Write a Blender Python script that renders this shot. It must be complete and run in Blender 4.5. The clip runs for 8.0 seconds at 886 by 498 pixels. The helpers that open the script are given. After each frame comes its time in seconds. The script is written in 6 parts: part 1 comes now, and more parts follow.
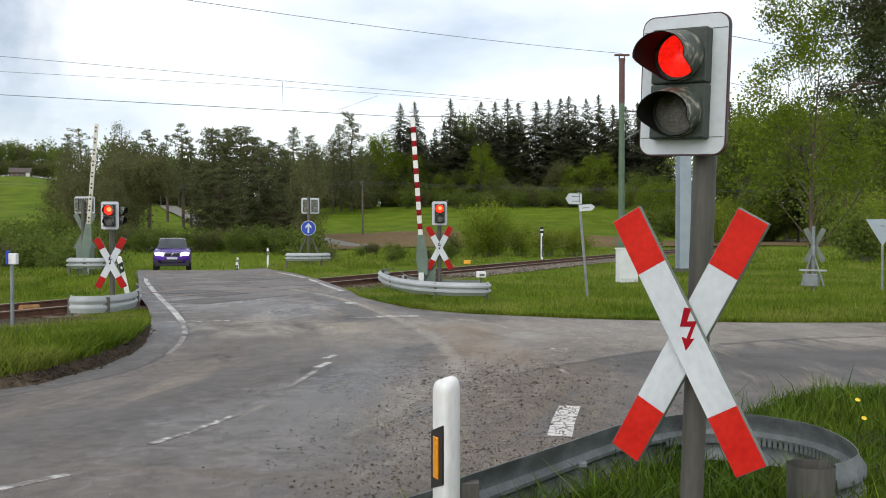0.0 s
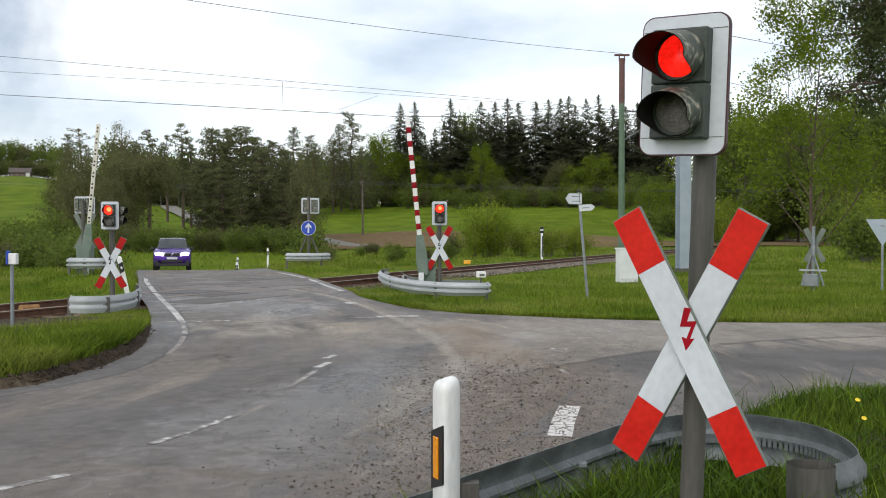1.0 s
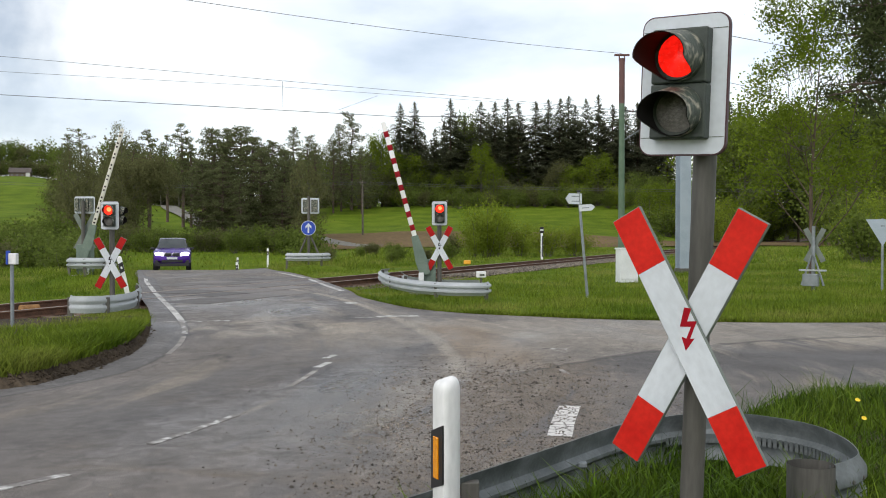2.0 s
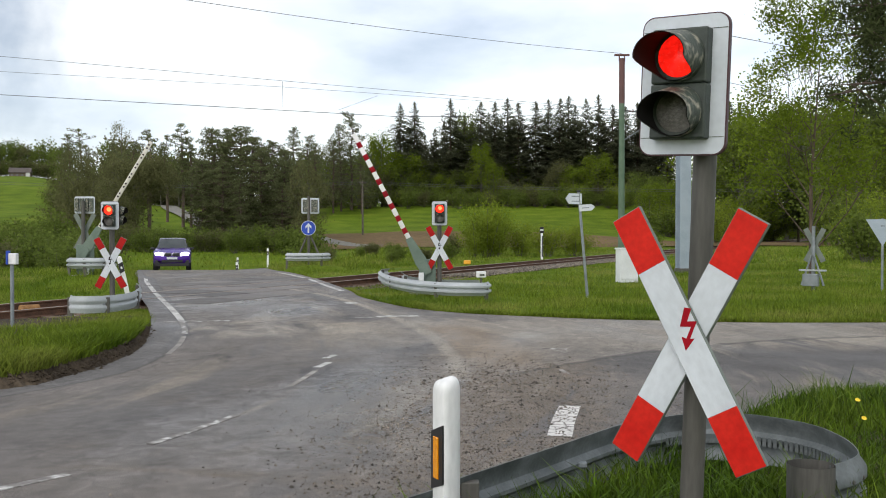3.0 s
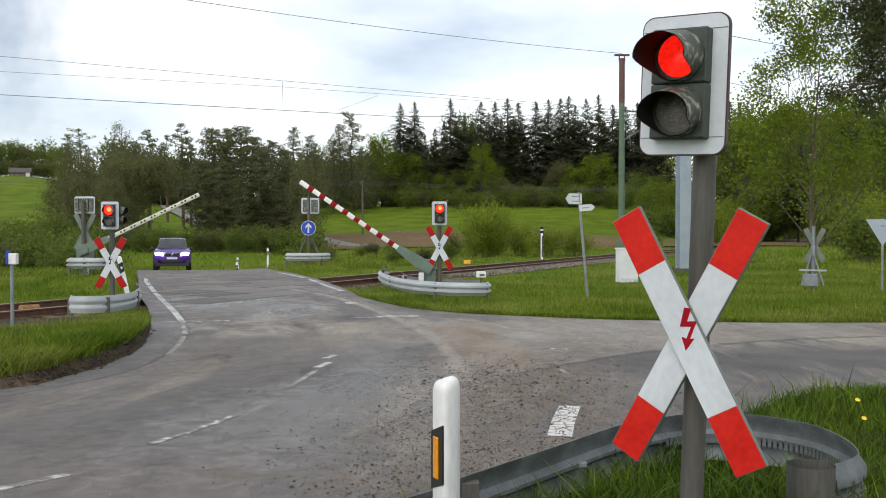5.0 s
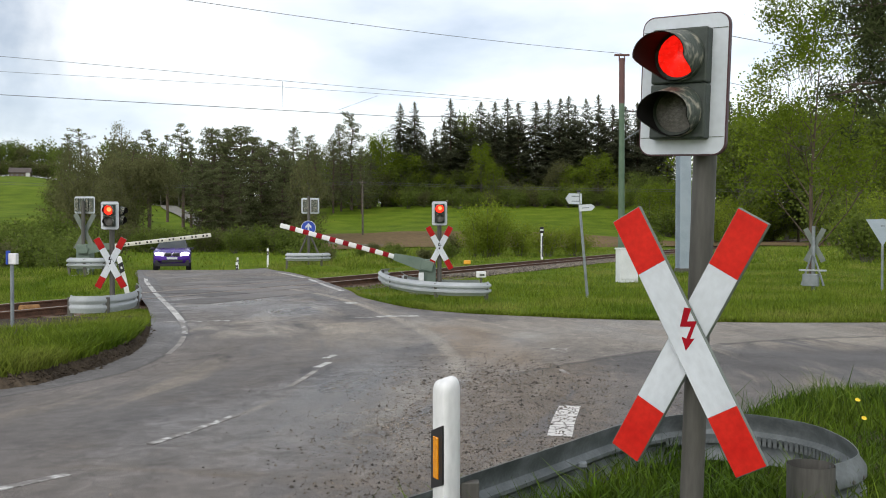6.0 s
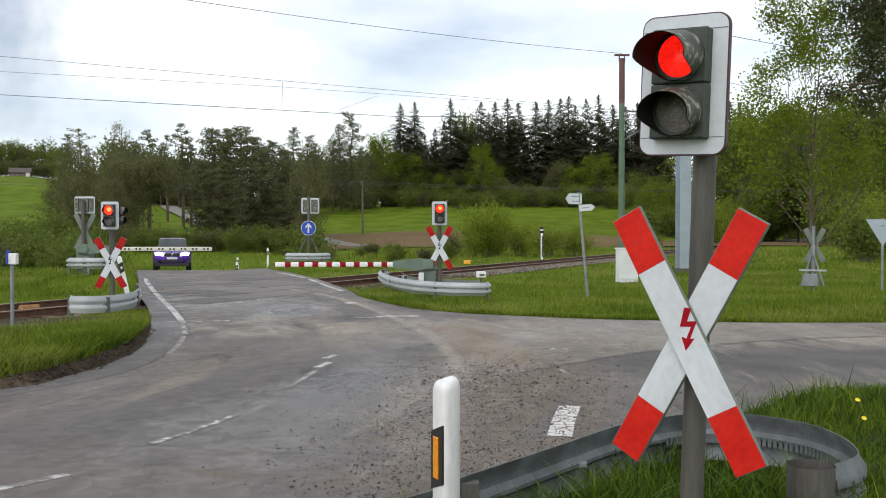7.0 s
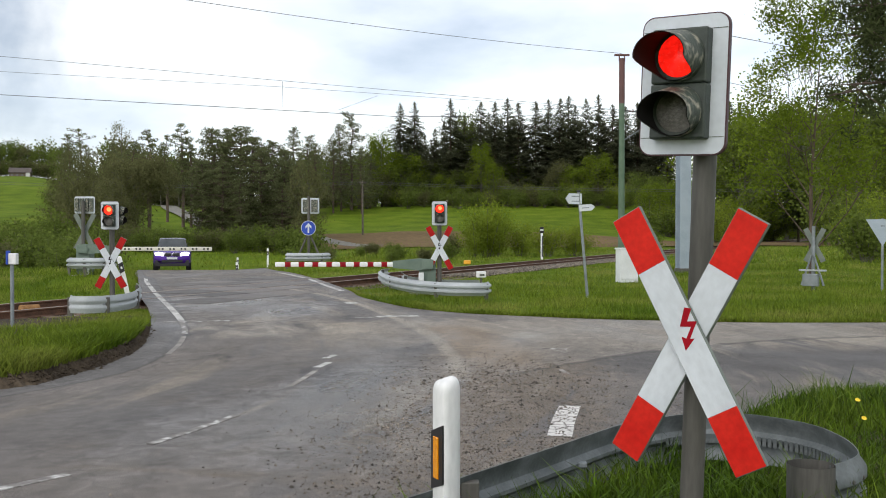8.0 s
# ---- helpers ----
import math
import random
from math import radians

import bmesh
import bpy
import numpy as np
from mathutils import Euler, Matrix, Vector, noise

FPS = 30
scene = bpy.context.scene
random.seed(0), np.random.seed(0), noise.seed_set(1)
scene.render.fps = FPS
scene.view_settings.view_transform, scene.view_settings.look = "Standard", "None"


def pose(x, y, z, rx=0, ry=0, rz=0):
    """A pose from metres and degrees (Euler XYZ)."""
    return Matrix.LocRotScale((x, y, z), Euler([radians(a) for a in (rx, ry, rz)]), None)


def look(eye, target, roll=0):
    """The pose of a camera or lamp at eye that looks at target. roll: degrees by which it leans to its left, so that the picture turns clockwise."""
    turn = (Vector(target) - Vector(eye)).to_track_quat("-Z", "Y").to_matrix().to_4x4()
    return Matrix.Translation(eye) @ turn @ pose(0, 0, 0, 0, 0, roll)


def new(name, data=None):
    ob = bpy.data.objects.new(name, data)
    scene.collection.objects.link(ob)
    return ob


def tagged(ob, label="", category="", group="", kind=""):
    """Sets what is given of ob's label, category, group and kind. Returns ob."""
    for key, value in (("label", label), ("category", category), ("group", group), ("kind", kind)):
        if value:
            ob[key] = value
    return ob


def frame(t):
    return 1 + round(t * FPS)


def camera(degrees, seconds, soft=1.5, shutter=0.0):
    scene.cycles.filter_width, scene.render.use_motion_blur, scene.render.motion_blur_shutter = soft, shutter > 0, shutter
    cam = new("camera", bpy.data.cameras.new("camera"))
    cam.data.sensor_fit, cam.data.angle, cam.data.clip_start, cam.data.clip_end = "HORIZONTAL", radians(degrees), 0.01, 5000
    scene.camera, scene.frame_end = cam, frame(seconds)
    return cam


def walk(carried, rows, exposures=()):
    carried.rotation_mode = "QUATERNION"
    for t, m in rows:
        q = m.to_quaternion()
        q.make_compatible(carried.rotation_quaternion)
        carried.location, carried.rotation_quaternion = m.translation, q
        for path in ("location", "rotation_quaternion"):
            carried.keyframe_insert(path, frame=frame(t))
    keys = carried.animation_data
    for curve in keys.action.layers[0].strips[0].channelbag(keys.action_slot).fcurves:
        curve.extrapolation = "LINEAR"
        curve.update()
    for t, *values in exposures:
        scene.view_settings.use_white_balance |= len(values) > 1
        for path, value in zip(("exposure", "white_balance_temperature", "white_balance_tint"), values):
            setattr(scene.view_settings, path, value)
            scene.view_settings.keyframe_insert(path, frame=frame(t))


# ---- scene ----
cam = camera(49.52, 8.0, soft=1.0)
EYE = pose(0, 0, 1.6, 90 - 1.045, 0, 0)
walk(cam, [(0.0, EYE), (8.0, EYE)])


# ---- light ----
def make_world():
    w = bpy.data.worlds.new("overcast_sky")
    scene.world = w
    w.use_nodes = True
    n, l = w.node_tree.nodes, w.node_tree.links
    n.clear()
    out = n.new("ShaderNodeOutputWorld")
    sky = n.new("ShaderNodeTexSky")
    sky.sky_type, sky.sun_disc = "NISHITA", False
    sky.sun_elevation, sky.sun_rotation = radians(36.5), radians(-150.6)
    bg_sky = n.new("ShaderNodeBackground")
    bg_sky.inputs["Strength"].default_value = 0.05
    l.new(sky.outputs[0], bg_sky.inputs["Color"])
    co = n.new("ShaderNodeTexCoord")
    mp = n.new("ShaderNodeMapping")
    mp.inputs["Scale"].default_value = (1.0, 1.0, 2.6)
    mp.inputs["Location"].default_value = CLOUD_SHIFT
    l.new(co.outputs["Generated"], mp.inputs["Vector"])
    big = n.new("ShaderNodeTexNoise")
    big.inputs["Scale"].default_value, big.inputs["Detail"].default_value = 2.6, 9
    big.inputs["Roughness"].default_value = 0.5
    l.new(mp.outputs[0], big.inputs["Vector"])
    ramp = n.new("ShaderNodeValToRGB")
    e = ramp.color_ramp.elements
    e[0].position, e[0].color = 0.33, (0.50, 0.55, 0.63, 1)
    e[1].position, e[1].color = 0.55, (1.0, 0.985, 0.955, 1)
    m = ramp.color_ramp.elements.new(0.45)
    m.color = (0.80, 0.83, 0.88, 1)
    l.new(big.outputs["Fac"], ramp.inputs["Fac"])
    bg = n.new("ShaderNodeBackground")
    bg.inputs["Strength"].default_value = SKY
    # one darker cloud bank low in the north-west
    dist = n.new("ShaderNodeVectorMath")
    dist.operation = "DISTANCE"
    dist.inputs[1].default_value = (-0.43, 0.88, 0.215)
    l.new(co.outputs["Generated"], dist.inputs[0])
    puff = n.new("ShaderNodeTexNoise")
    puff.inputs["Scale"].default_value, puff.inputs["Detail"].default_value = 9.0, 7
    l.new(co.outputs["Generated"], puff.inputs["Vector"])
    mad = n.new("ShaderNodeMath")
    mad.operation = "MULTIPLY_ADD"
    mad.inputs[1].default_value = 0.34
    l.new(puff.outputs["Fac"], mad.inputs[0])
    l.new(dist.outputs["Value"], mad.inputs[2])
    bank = n.new("ShaderNodeMapRange")
    bank.inputs["From Min"].default_value, bank.inputs["From Max"].default_value = 0.28, 0.17
    l.new(mad.outputs[0], bank.inputs["Value"])
    mixc = n.new("ShaderNodeMix")
    mixc.data_type = "RGBA"
    l.new(bank.outputs[0], mixc.inputs["Factor"])
    l.new(ramp.outputs[0], mixc.inputs["A"])
    mixc.inputs["B"].default_value = (0.22, 0.27, 0.36, 1)
    l.new(mixc.outputs["Result"], bg.inputs["Color"])
    add = n.new("ShaderNodeAddShader")
    l.new(bg.outputs[0], add.inputs[0])
    l.new(bg_sky.outputs[0], add.inputs[1])
    l.new(add.outputs[0], out.inputs["Surface"])


CLOUD_SHIFT = (0.35, 0.2, 0.0)
SKY = 0.93
make_world()
sun = new("sun", bpy.data.lights.new("sun", "SUN"))
sun.data.energy, sun.data.angle, sun.data.color = 1.25, radians(50), (1.0, 0.96, 0.9)
sun.matrix_world = look((-18, -22, 27), (0, 10, 0))
scene.view_settings.exposure = 0.0


# ---- materials ----
def mat(name, colors, scale=4.0, rough=(0.6, 0.8), metal=0.0, bump=0.0, bump_scale=40.0, grain=0.0, island=0.0,
        detail=6, coords="Object", emit=None, stretch=(1, 1, 1), spec=0.5, sheen=0.0, trans=0.0):
    """A surface of two or three colours mixed by noise, with a finer grain, varied gloss and fine relief."""
    m = bpy.data.materials.new(name)
    m.use_nodes = True
    n, l = m.node_tree.nodes, m.node_tree.links
    b = n["Principled BSDF"]
    co = n.new("ShaderNodeTexCoord")
    mp = n.new("ShaderNodeMapping")
    mp.inputs["Scale"].default_value = stretch
    l.new(co.outputs[coords], mp.inputs["Vector"])
    t = n.new("ShaderNodeTexNoise")
    t.inputs["Scale"].default_value, t.inputs["Detail"].default_value = scale, detail
    l.new(mp.outputs[0], t.inputs["Vector"])
    r = n.new("ShaderNodeValToRGB")
    e = r.color_ramp.elements
    e[0].position, e[1].position = 0.32, 0.68
    e[0].color, e[1].color = (*colors[0], 1), (*colors[-1], 1)
    if len(colors) > 2:
        k = e.new(0.5)
        k.color = (*colors[1], 1)
    l.new(t.outputs["Fac"], r.inputs["Fac"])
    col = r.outputs[0]
    if island or grain:
        g = n.new("ShaderNodeTexNoise")
        g.inputs["Scale"].default_value, g.inputs["Detail"].default_value = bump_scale, 3
        l.new(mp.outputs[0], g.inputs["Vector"])
        src = g.outputs["Fac"]
        amount = grain
        if island:
            geo = n.new("ShaderNodeNewGeometry")
            src, amount = geo.outputs["Random Per Island"], island
        rng = n.new("ShaderNodeMapRange")
        rng.inputs["From Min"].default_value = 0.0 if island else 0.3
        rng.inputs["From Max"].default_value = 1.0 if island else 0.7
        rng.inputs["To Min"].default_value, rng.inputs["To Max"].default_value = 1 - amount, 1 + amount
        l.new(src, rng.inputs["Value"])
        mul = n.new("ShaderNodeVectorMath")
        mul.operation = "SCALE"
        l.new(col, mul.inputs[0])
        l.new(rng.outputs[0], mul.inputs["Scale"])
        col = mul.outputs[0]
    l.new(col, b.inputs["Base Color"])
    rr = n.new("ShaderNodeMapRange")
    rr.inputs["From Min"].default_value, rr.inputs["From Max"].default_value = 0.3, 0.7
    rr.inputs["To Min"].default_value, rr.inputs["To Max"].default_value = rough
    l.new(t.outputs["Fac"], rr.inputs["Value"])
    l.new(rr.outputs[0], b.inputs["Roughness"])
    b.inputs["Metallic"].default_value = metal
    b.inputs["Specular IOR Level"].default_value = spec
    if trans:
        tl = n.new("ShaderNodeBsdfTranslucent")
        l.new(col, tl.inputs["Color"])
        mx = n.new("ShaderNodeMixShader")
        mx.inputs[0].default_value = trans
        l.new(b.outputs[0], mx.inputs[1])
        l.new(tl.outputs[0], mx.inputs[2])
        l.new(mx.outputs[0], n["Material Output"].inputs["Surface"])
    if bump:
        h = n.new("ShaderNodeTexNoise")
        h.inputs["Scale"].default_value, h.inputs["Detail"].default_value = bump_scale, 4
        l.new(mp.outputs[0], h.inputs["Vector"])
        bp = n.new("ShaderNodeBump")
        bp.inputs["Strength"].default_value, bp.inputs["Distance"].default_value = bump, 0.02
        l.new(h.outputs["Fac"], bp.inputs["Height"])
        l.new(bp.outputs[0], b.inputs["Normal"])
    if emit:
        b.inputs["Emission Color"].default_value = (*emit[0], 1)
        b.inputs["Emission Strength"].default_value = emit[1]
    return m


def road_material():
    """Worn asphalt: grey wheel tracks, brownish dirt, dark damp patches, fine stone."""
    m = bpy.data.materials.new("worn_asphalt")
    m.use_nodes = True
    n, l = m.node_tree.nodes, m.node_tree.links
    b = n["Principled BSDF"]
    co = n.new("ShaderNodeTexCoord")

    def noise_at(scale, detail, stretch=(1, 1, 1), turn=0.0, rough=0.55):
        mp = n.new("ShaderNodeMapping")
        mp.inputs["Scale"].default_value = stretch
        mp.inputs["Rotation"].default_value = (0, 0, turn)
        l.new(co.outputs["Object"], mp.inputs["Vector"])
        t = n.new("ShaderNodeTexNoise")
        t.inputs["Scale"].default_value, t.inputs["Detail"].default_value = scale, detail
        t.inputs["Roughness"].default_value = rough
        t.inputs["Distortion"].default_value = 0.8 if scale < 5 else 0.0
        l.new(mp.outputs[0], t.inputs["Vector"])
        return t.outputs["Fac"]

    def step(src, a, c):
        r = n.new("ShaderNodeMapRange")
        r.interpolation_type = "SMOOTHSTEP"
        r.inputs["From Min"].default_value, r.inputs["From Max"].default_value = a, c
        l.new(src, r.inputs["Value"])
        return r.outputs[0]

    def mix(fac, a, c):
        x = n.new("ShaderNodeMix")
        x.data_type = "RGBA"
        for sock, v in ((x.inputs["Factor"], fac), (x.inputs["A"], a), (x.inputs["B"], c)):
            if isinstance(v, (tuple, float)):
                sock.default_value = v if isinstance(v, float) else (*v, 1)
            else:
                l.new(v, sock)
        return x.outputs["Result"]

    broad = noise_at(0.35, 5, (1, 0.45, 1), 0.5)
    mid = noise_at(1.3, 7, (1, 0.4, 1), -0.3)
    dirt = noise_at(0.5, 8, (0.7, 1, 1), 0.9, 0.65)
    fine = noise_at(140, 3)
    speck = noise_at(38, 4, rough=0.7)
    c = mix(step(broad, 0.35, 0.65), (0.102, 0.091, 0.083), (0.19, 0.168, 0.149))
    c = mix(step(mid, 0.42, 0.62), c, (0.205, 0.180, 0.158))
    c = mix(step(dirt, 0.55, 0.72), c, (0.205, 0.160, 0.115))
    c = mix(step(mid, 0.40, 0.33), c, (0.065, 0.058, 0.057))
    def stain(x, y, rx, ry, turn, seed_noise, a=0.75, k=0.55):
        """An uneven patch round a place of the plan."""
        mp = n.new("ShaderNodeMapping")
        mp.vector_type = "TEXTURE"
        mp.inputs["Location"].default_value = (x, y, 0)
        mp.inputs["Rotation"].default_value = (0, 0, turn)
        mp.inputs["Scale"].default_value = (rx, ry, 50)
        l.new(co.outputs["Object"], mp.inputs["Vector"])
        ln = n.new("ShaderNodeVectorMath")
        ln.operation = "LENGTH"
        l.new(mp.outputs[0], ln.inputs[0])
        ma = n.new("ShaderNodeMath")
        ma.operation = "MULTIPLY_ADD"
        ma.inputs[1].default_value = -1.6
        l.new(seed_noise, ma.inputs[0])
        l.new(ln.outputs["Value"], ma.inputs[2])
        r = n.new("ShaderNodeMapRange")
        r.interpolation_type = "SMOOTHSTEP"
        r.inputs["From Min"].default_value, r.inputs["From Max"].default_value = a - 0.55, a - 1.25
        r.inputs["To Max"].default_value = k
        l.new(ma.outputs[0], r.inputs["Value"])
        return r.outputs[0]

    rub = noise_at(3.5, 8, rough=0.7)
    c = mix(stain(4.0, 14.9, 8.0, 2.0, -0.05, mid, 1.0, 1.0), c, (0.42, 0.362, 0.285))
    c = mix(stain(-0.4, 14.8, 0.9, 3.2, 0.25, mid, 0.8, 0.6), c, (0.25, 0.215, 0.175))
    c = mix(stain(5.0, 11.4, 4.8, 1.5, 0.0, dirt, 0.95, 0.95), c, (0.086, 0.079, 0.076))
    c = mix(stain(0.55, 9.6, 1.1, 4.2, -0.12, rub, 1.0, 0.95), c, (0.200, 0.160, 0.118))
    c = mix(stain(-2.2, 9.0, 1.3, 3.6, -0.35, mid, 0.85, 0.6), c, (0.124, 0.119, 0.117))
    c = mix(stain(-1.5, 13.5, 1.4, 1.3, 0.2, dirt, 0.8, 0.7), c, (0.22, 0.185, 0.145))
    xyz = n.new("ShaderNodeSeparateXYZ")
    l.new(co.outputs["Object"], xyz.inputs[0])
    X, Y = xyz.outputs["X"], xyz.outputs["Y"]

    def calc(op, a, c2=0.0, c3=0.0):
        q = n.new("ShaderNodeMath")
        q.operation = op
        for i, v in enumerate((a, c2, c3)):
            if isinstance(v, (int, float)):
                q.inputs[i].default_value = v
            else:
                l.new(v, q.inputs[i])
        return q.outputs[0]

    def bow(y0, x0, below, above):
        """Sideways offset from a curved line across the plan."""
        t = calc("SUBTRACT", Y, y0)
        lo, hi = calc("MINIMUM", t, 0.0), calc("MINIMUM", calc("MAXIMUM", t, 0.0), 4.6)
        far = calc("MAXIMUM", calc("SUBTRACT", t, 4.6), 0.0)
        curve = calc("ADD", calc("MULTIPLY", calc("MULTIPLY", lo, lo), below), calc("MULTIPLY", calc("MULTIPLY", hi, hi), above))
        curve = calc("ADD", curve, calc("MULTIPLY", far, above * 9.2 if above < 0.04 else 0.38))
        return calc("ADD", calc("SUBTRACT", X, x0), curve)

    wob = calc("MULTIPLY", calc("SUBTRACT", rub, 0.5), 0.5)
    # streaks that follow the traffic round the bend
    lane = bow(11.5, -1.3, 0.045, 0.045)
    cmb = n.new("ShaderNodeCombineXYZ")
    l.new(calc("MULTIPLY", lane, 1.7), cmb.inputs[0])
    l.new(calc("MULTIPLY", Y, 0.17), cmb.inputs[1])
    stk = n.new("ShaderNodeTexNoise")
    stk.inputs["Scale"].default_value, stk.inputs["Detail"].default_value = 1.0, 8
    stk.inputs["Roughness"].default_value = 0.62
    l.new(cmb.outputs[0], stk.inputs["Vector"])
    streak = stk.outputs["Fac"]
    c = mix(step(streak, 0.54, 0.64), c, (0.262, 0.226, 0.180))
    c = mix(step(streak, 0.44, 0.35), c, (0.134, 0.126, 0.122))
    # newer strip of blue-grey asphalt along the inner edge, with its open seam
    seam = calc("ADD", bow(11.2, -3.45, 0.14, 0.037), calc("MULTIPLY", wob, 0.35))
    c = mix(calc("MULTIPLY", step(seam, 0.03, -0.03), 0.75), c, (0.150, 0.147, 0.147))
    c = mix(calc("MULTIPLY", step(calc("ABSOLUTE", seam), 0.035, 0.008), 0.7), c, (0.06, 0.054, 0.05))
    # pale dusty surface of the side road and its ragged rim
    xx = calc("SUBTRACT", calc("MINIMUM", X, 7.2), 1.14)
    rim = calc("ADD", calc("MULTIPLY_ADD", xx, 1.1, 10.9), calc("MULTIPLY", calc("MULTIPLY", xx, xx), -0.09))
    over = calc("ADD", calc("SUBTRACT", Y, rim), wob)
    side_on = step(X, 0.1, 1.5)
    c = mix(calc("MULTIPLY", calc("MULTIPLY", step(over, 0.0, 0.12), side_on), 0.72), c, (0.30, 0.266, 0.225))
    c = mix(calc("MULTIPLY", calc("MULTIPLY", step(calc("ABSOLUTE", calc("ADD", over, 0.05)), 0.10, 0.03), step(X, 0.5, 0.9)), 0.75), c, (0.062, 0.055, 0.05))
    # sandy arc left by turning wheels, and brown sand beside it
    arc = calc("ADD", calc("ADD", calc("SUBTRACT", X, 0.21), calc("MULTIPLY", calc("POWER", calc("MAXIMUM", calc("SUBTRACT", Y, 9.73), 0.0), 2.0), 0.0194)), calc("MULTIPLY", wob, 0.3))
    c = mix(calc("MULTIPLY", calc("MULTIPLY", step(calc("SUBTRACT", arc, 0.55), 0.75, 0.1), step(arc, 0.0, 0.25)), calc("MULTIPLY", step(Y, 10.4, 12.0), step(Y, 17.0, 15.0))), c, (0.275, 0.205, 0.135))
    c = mix(calc("MULTIPLY", calc("MULTIPLY", step(calc("ABSOLUTE", arc), 0.16, 0.03), step(Y, 9.6, 10.6)), 0.9), c, (0.40, 0.345, 0.27))
    wet = stain(-1.0, 8.4, 1.6, 3.4, -0.3, rub, 0.75, 1.0)
    wet2 = stain(-4.0, 19.0, 2.2, 4.0, 0.25, rub, 0.75, 1.0)
    lump = noise_at(9, 6, rough=0.75)

    def tone(src, lo, hi, a=0.3, z=0.7):
        r = n.new("ShaderNodeMapRange")
        r.inputs["From Min"].default_value, r.inputs["From Max"].default_value = a, z
        r.inputs["To Min"].default_value, r.inputs["To Max"].default_value = lo, hi
        l.new(src, r.inputs["Value"])
        s = n.new("ShaderNodeVectorMath")
        s.operation = "SCALE"
        l.new(c, s.inputs[0])
        l.new(r.outputs[0], s.inputs["Scale"])
        return s.outputs[0]

    c = tone(lump, 0.70, 1.34)
    c = tone(rub, 0.80, 1.24)
    pits = noise_at(16, 5, (1, 0.7, 1), 0.3, 0.75)
    c = mix(calc("MULTIPLY", step(pits, 0.62, 0.70), 0.65), c, (0.066, 0.057, 0.050))
    c = tone(noise_at(2.2, 8, (1, 0.5, 1), 0.6, 0.7), 0.78, 1.26)
    vor = n.new("ShaderNodeTexVoronoi")
    vor.feature = "DISTANCE_TO_EDGE"
    vor.inputs["Scale"].default_value = 0.55
    jit = n.new("ShaderNodeVectorMath")
    jit.operation = "MULTIPLY_ADD"
    jit.inputs[1].default_value = (0.5, 0.5, 0.5)
    wt = n.new("ShaderNodeTexNoise")
    wt.inputs["Scale"].default_value, wt.inputs["Detail"].default_value = 2.5, 6
    l.new(co.outputs["Object"], wt.inputs["Vector"])
    l.new(wt.outputs["Color"], jit.inputs[0])
    l.new(co.outputs["Object"], jit.inputs[2])
    l.new(jit.outputs[0], vor.inputs["Vector"])
    crack = n.new("ShaderNodeMath")
    crack.operation = "MULTIPLY"
    l.new(step(vor.outputs["Distance"], 0.007, 0.002), crack.inputs[0])
    l.new(step(broad, 0.54, 0.66), crack.inputs[1])
    c = mix(crack.outputs[0], c, (0.07, 0.062, 0.056))
    c = mix(step(speck, 0.58, 0.70), c, (0.24, 0.22, 0.20))
    c = mix(step(fine, 0.56, 0.38), c, (0.055, 0.049, 0.046))
    l.new(c, b.inputs["Base Color"])
    rg = n.new("ShaderNodeMapRange")
    rg.inputs["From Min"].default_value, rg.inputs["From Max"].default_value = 0.35, 0.62
    rg.inputs["To Min"].default_value, rg.inputs["To Max"].default_value = 0.42, 0.85
    l.new(broad, rg.inputs["Value"])
    dry = n.new("ShaderNodeMath")
    dry.operation = "MAXIMUM"
    l.new(wet, dry.inputs[0])
    l.new(wet2, dry.inputs[1])
    gl = n.new("ShaderNodeMath")
    gl.operation = "MULTIPLY_ADD"
    gl.inputs[1].default_value = -0.36
    l.new(dry.outputs[0], gl.inputs[0])
    l.new(rg.outputs[0], gl.inputs[2])
    l.new(gl.outputs[0], b.inputs["Roughness"])
    bp = n.new("ShaderNodeBump")
    bp.inputs["Strength"].default_value, bp.inputs["Distance"].default_value = 0.6, 0.014
    ad = n.new("ShaderNodeMath")
    l.new(fine, ad.inputs[0])
    l.new(speck, ad.inputs[1])
    l.new(ad.outputs[0], bp.inputs["Height"])
    l.new(bp.outputs[0], b.inputs["Normal"])
    return m


ROAD = road_material()


def panel_material():
    """Crossing panels: asphalt and rubber plates, each of its own tone."""
    m = mat("crossing_panel_asphalt", [(0.075, 0.067, 0.062), (0.13, 0.116, 0.105)], 2.5, (0.45, 0.8), bump=0.5, bump_scale=60, grain=0.25)
    n, l = m.node_tree.nodes, m.node_tree.links
    b = n["Principled BSDF"]
    tint = b.inputs["Base Color"].links[0].from_socket
    info = n.new("ShaderNodeObjectInfo")
    rng = n.new("ShaderNodeMapRange")
    rng.inputs["To Min"].default_value, rng.inputs["To Max"].default_value = 0.7, 1.7
    l.new(info.outputs["Random"], rng.inputs["Value"])
    mul = n.new("ShaderNodeVectorMath")
    mul.operation = "SCALE"
    l.new(tint, mul.inputs[0])
    l.new(rng.outputs[0], mul.inputs["Scale"])
    l.new(mul.outputs[0], b.inputs["Base Color"])
    return m


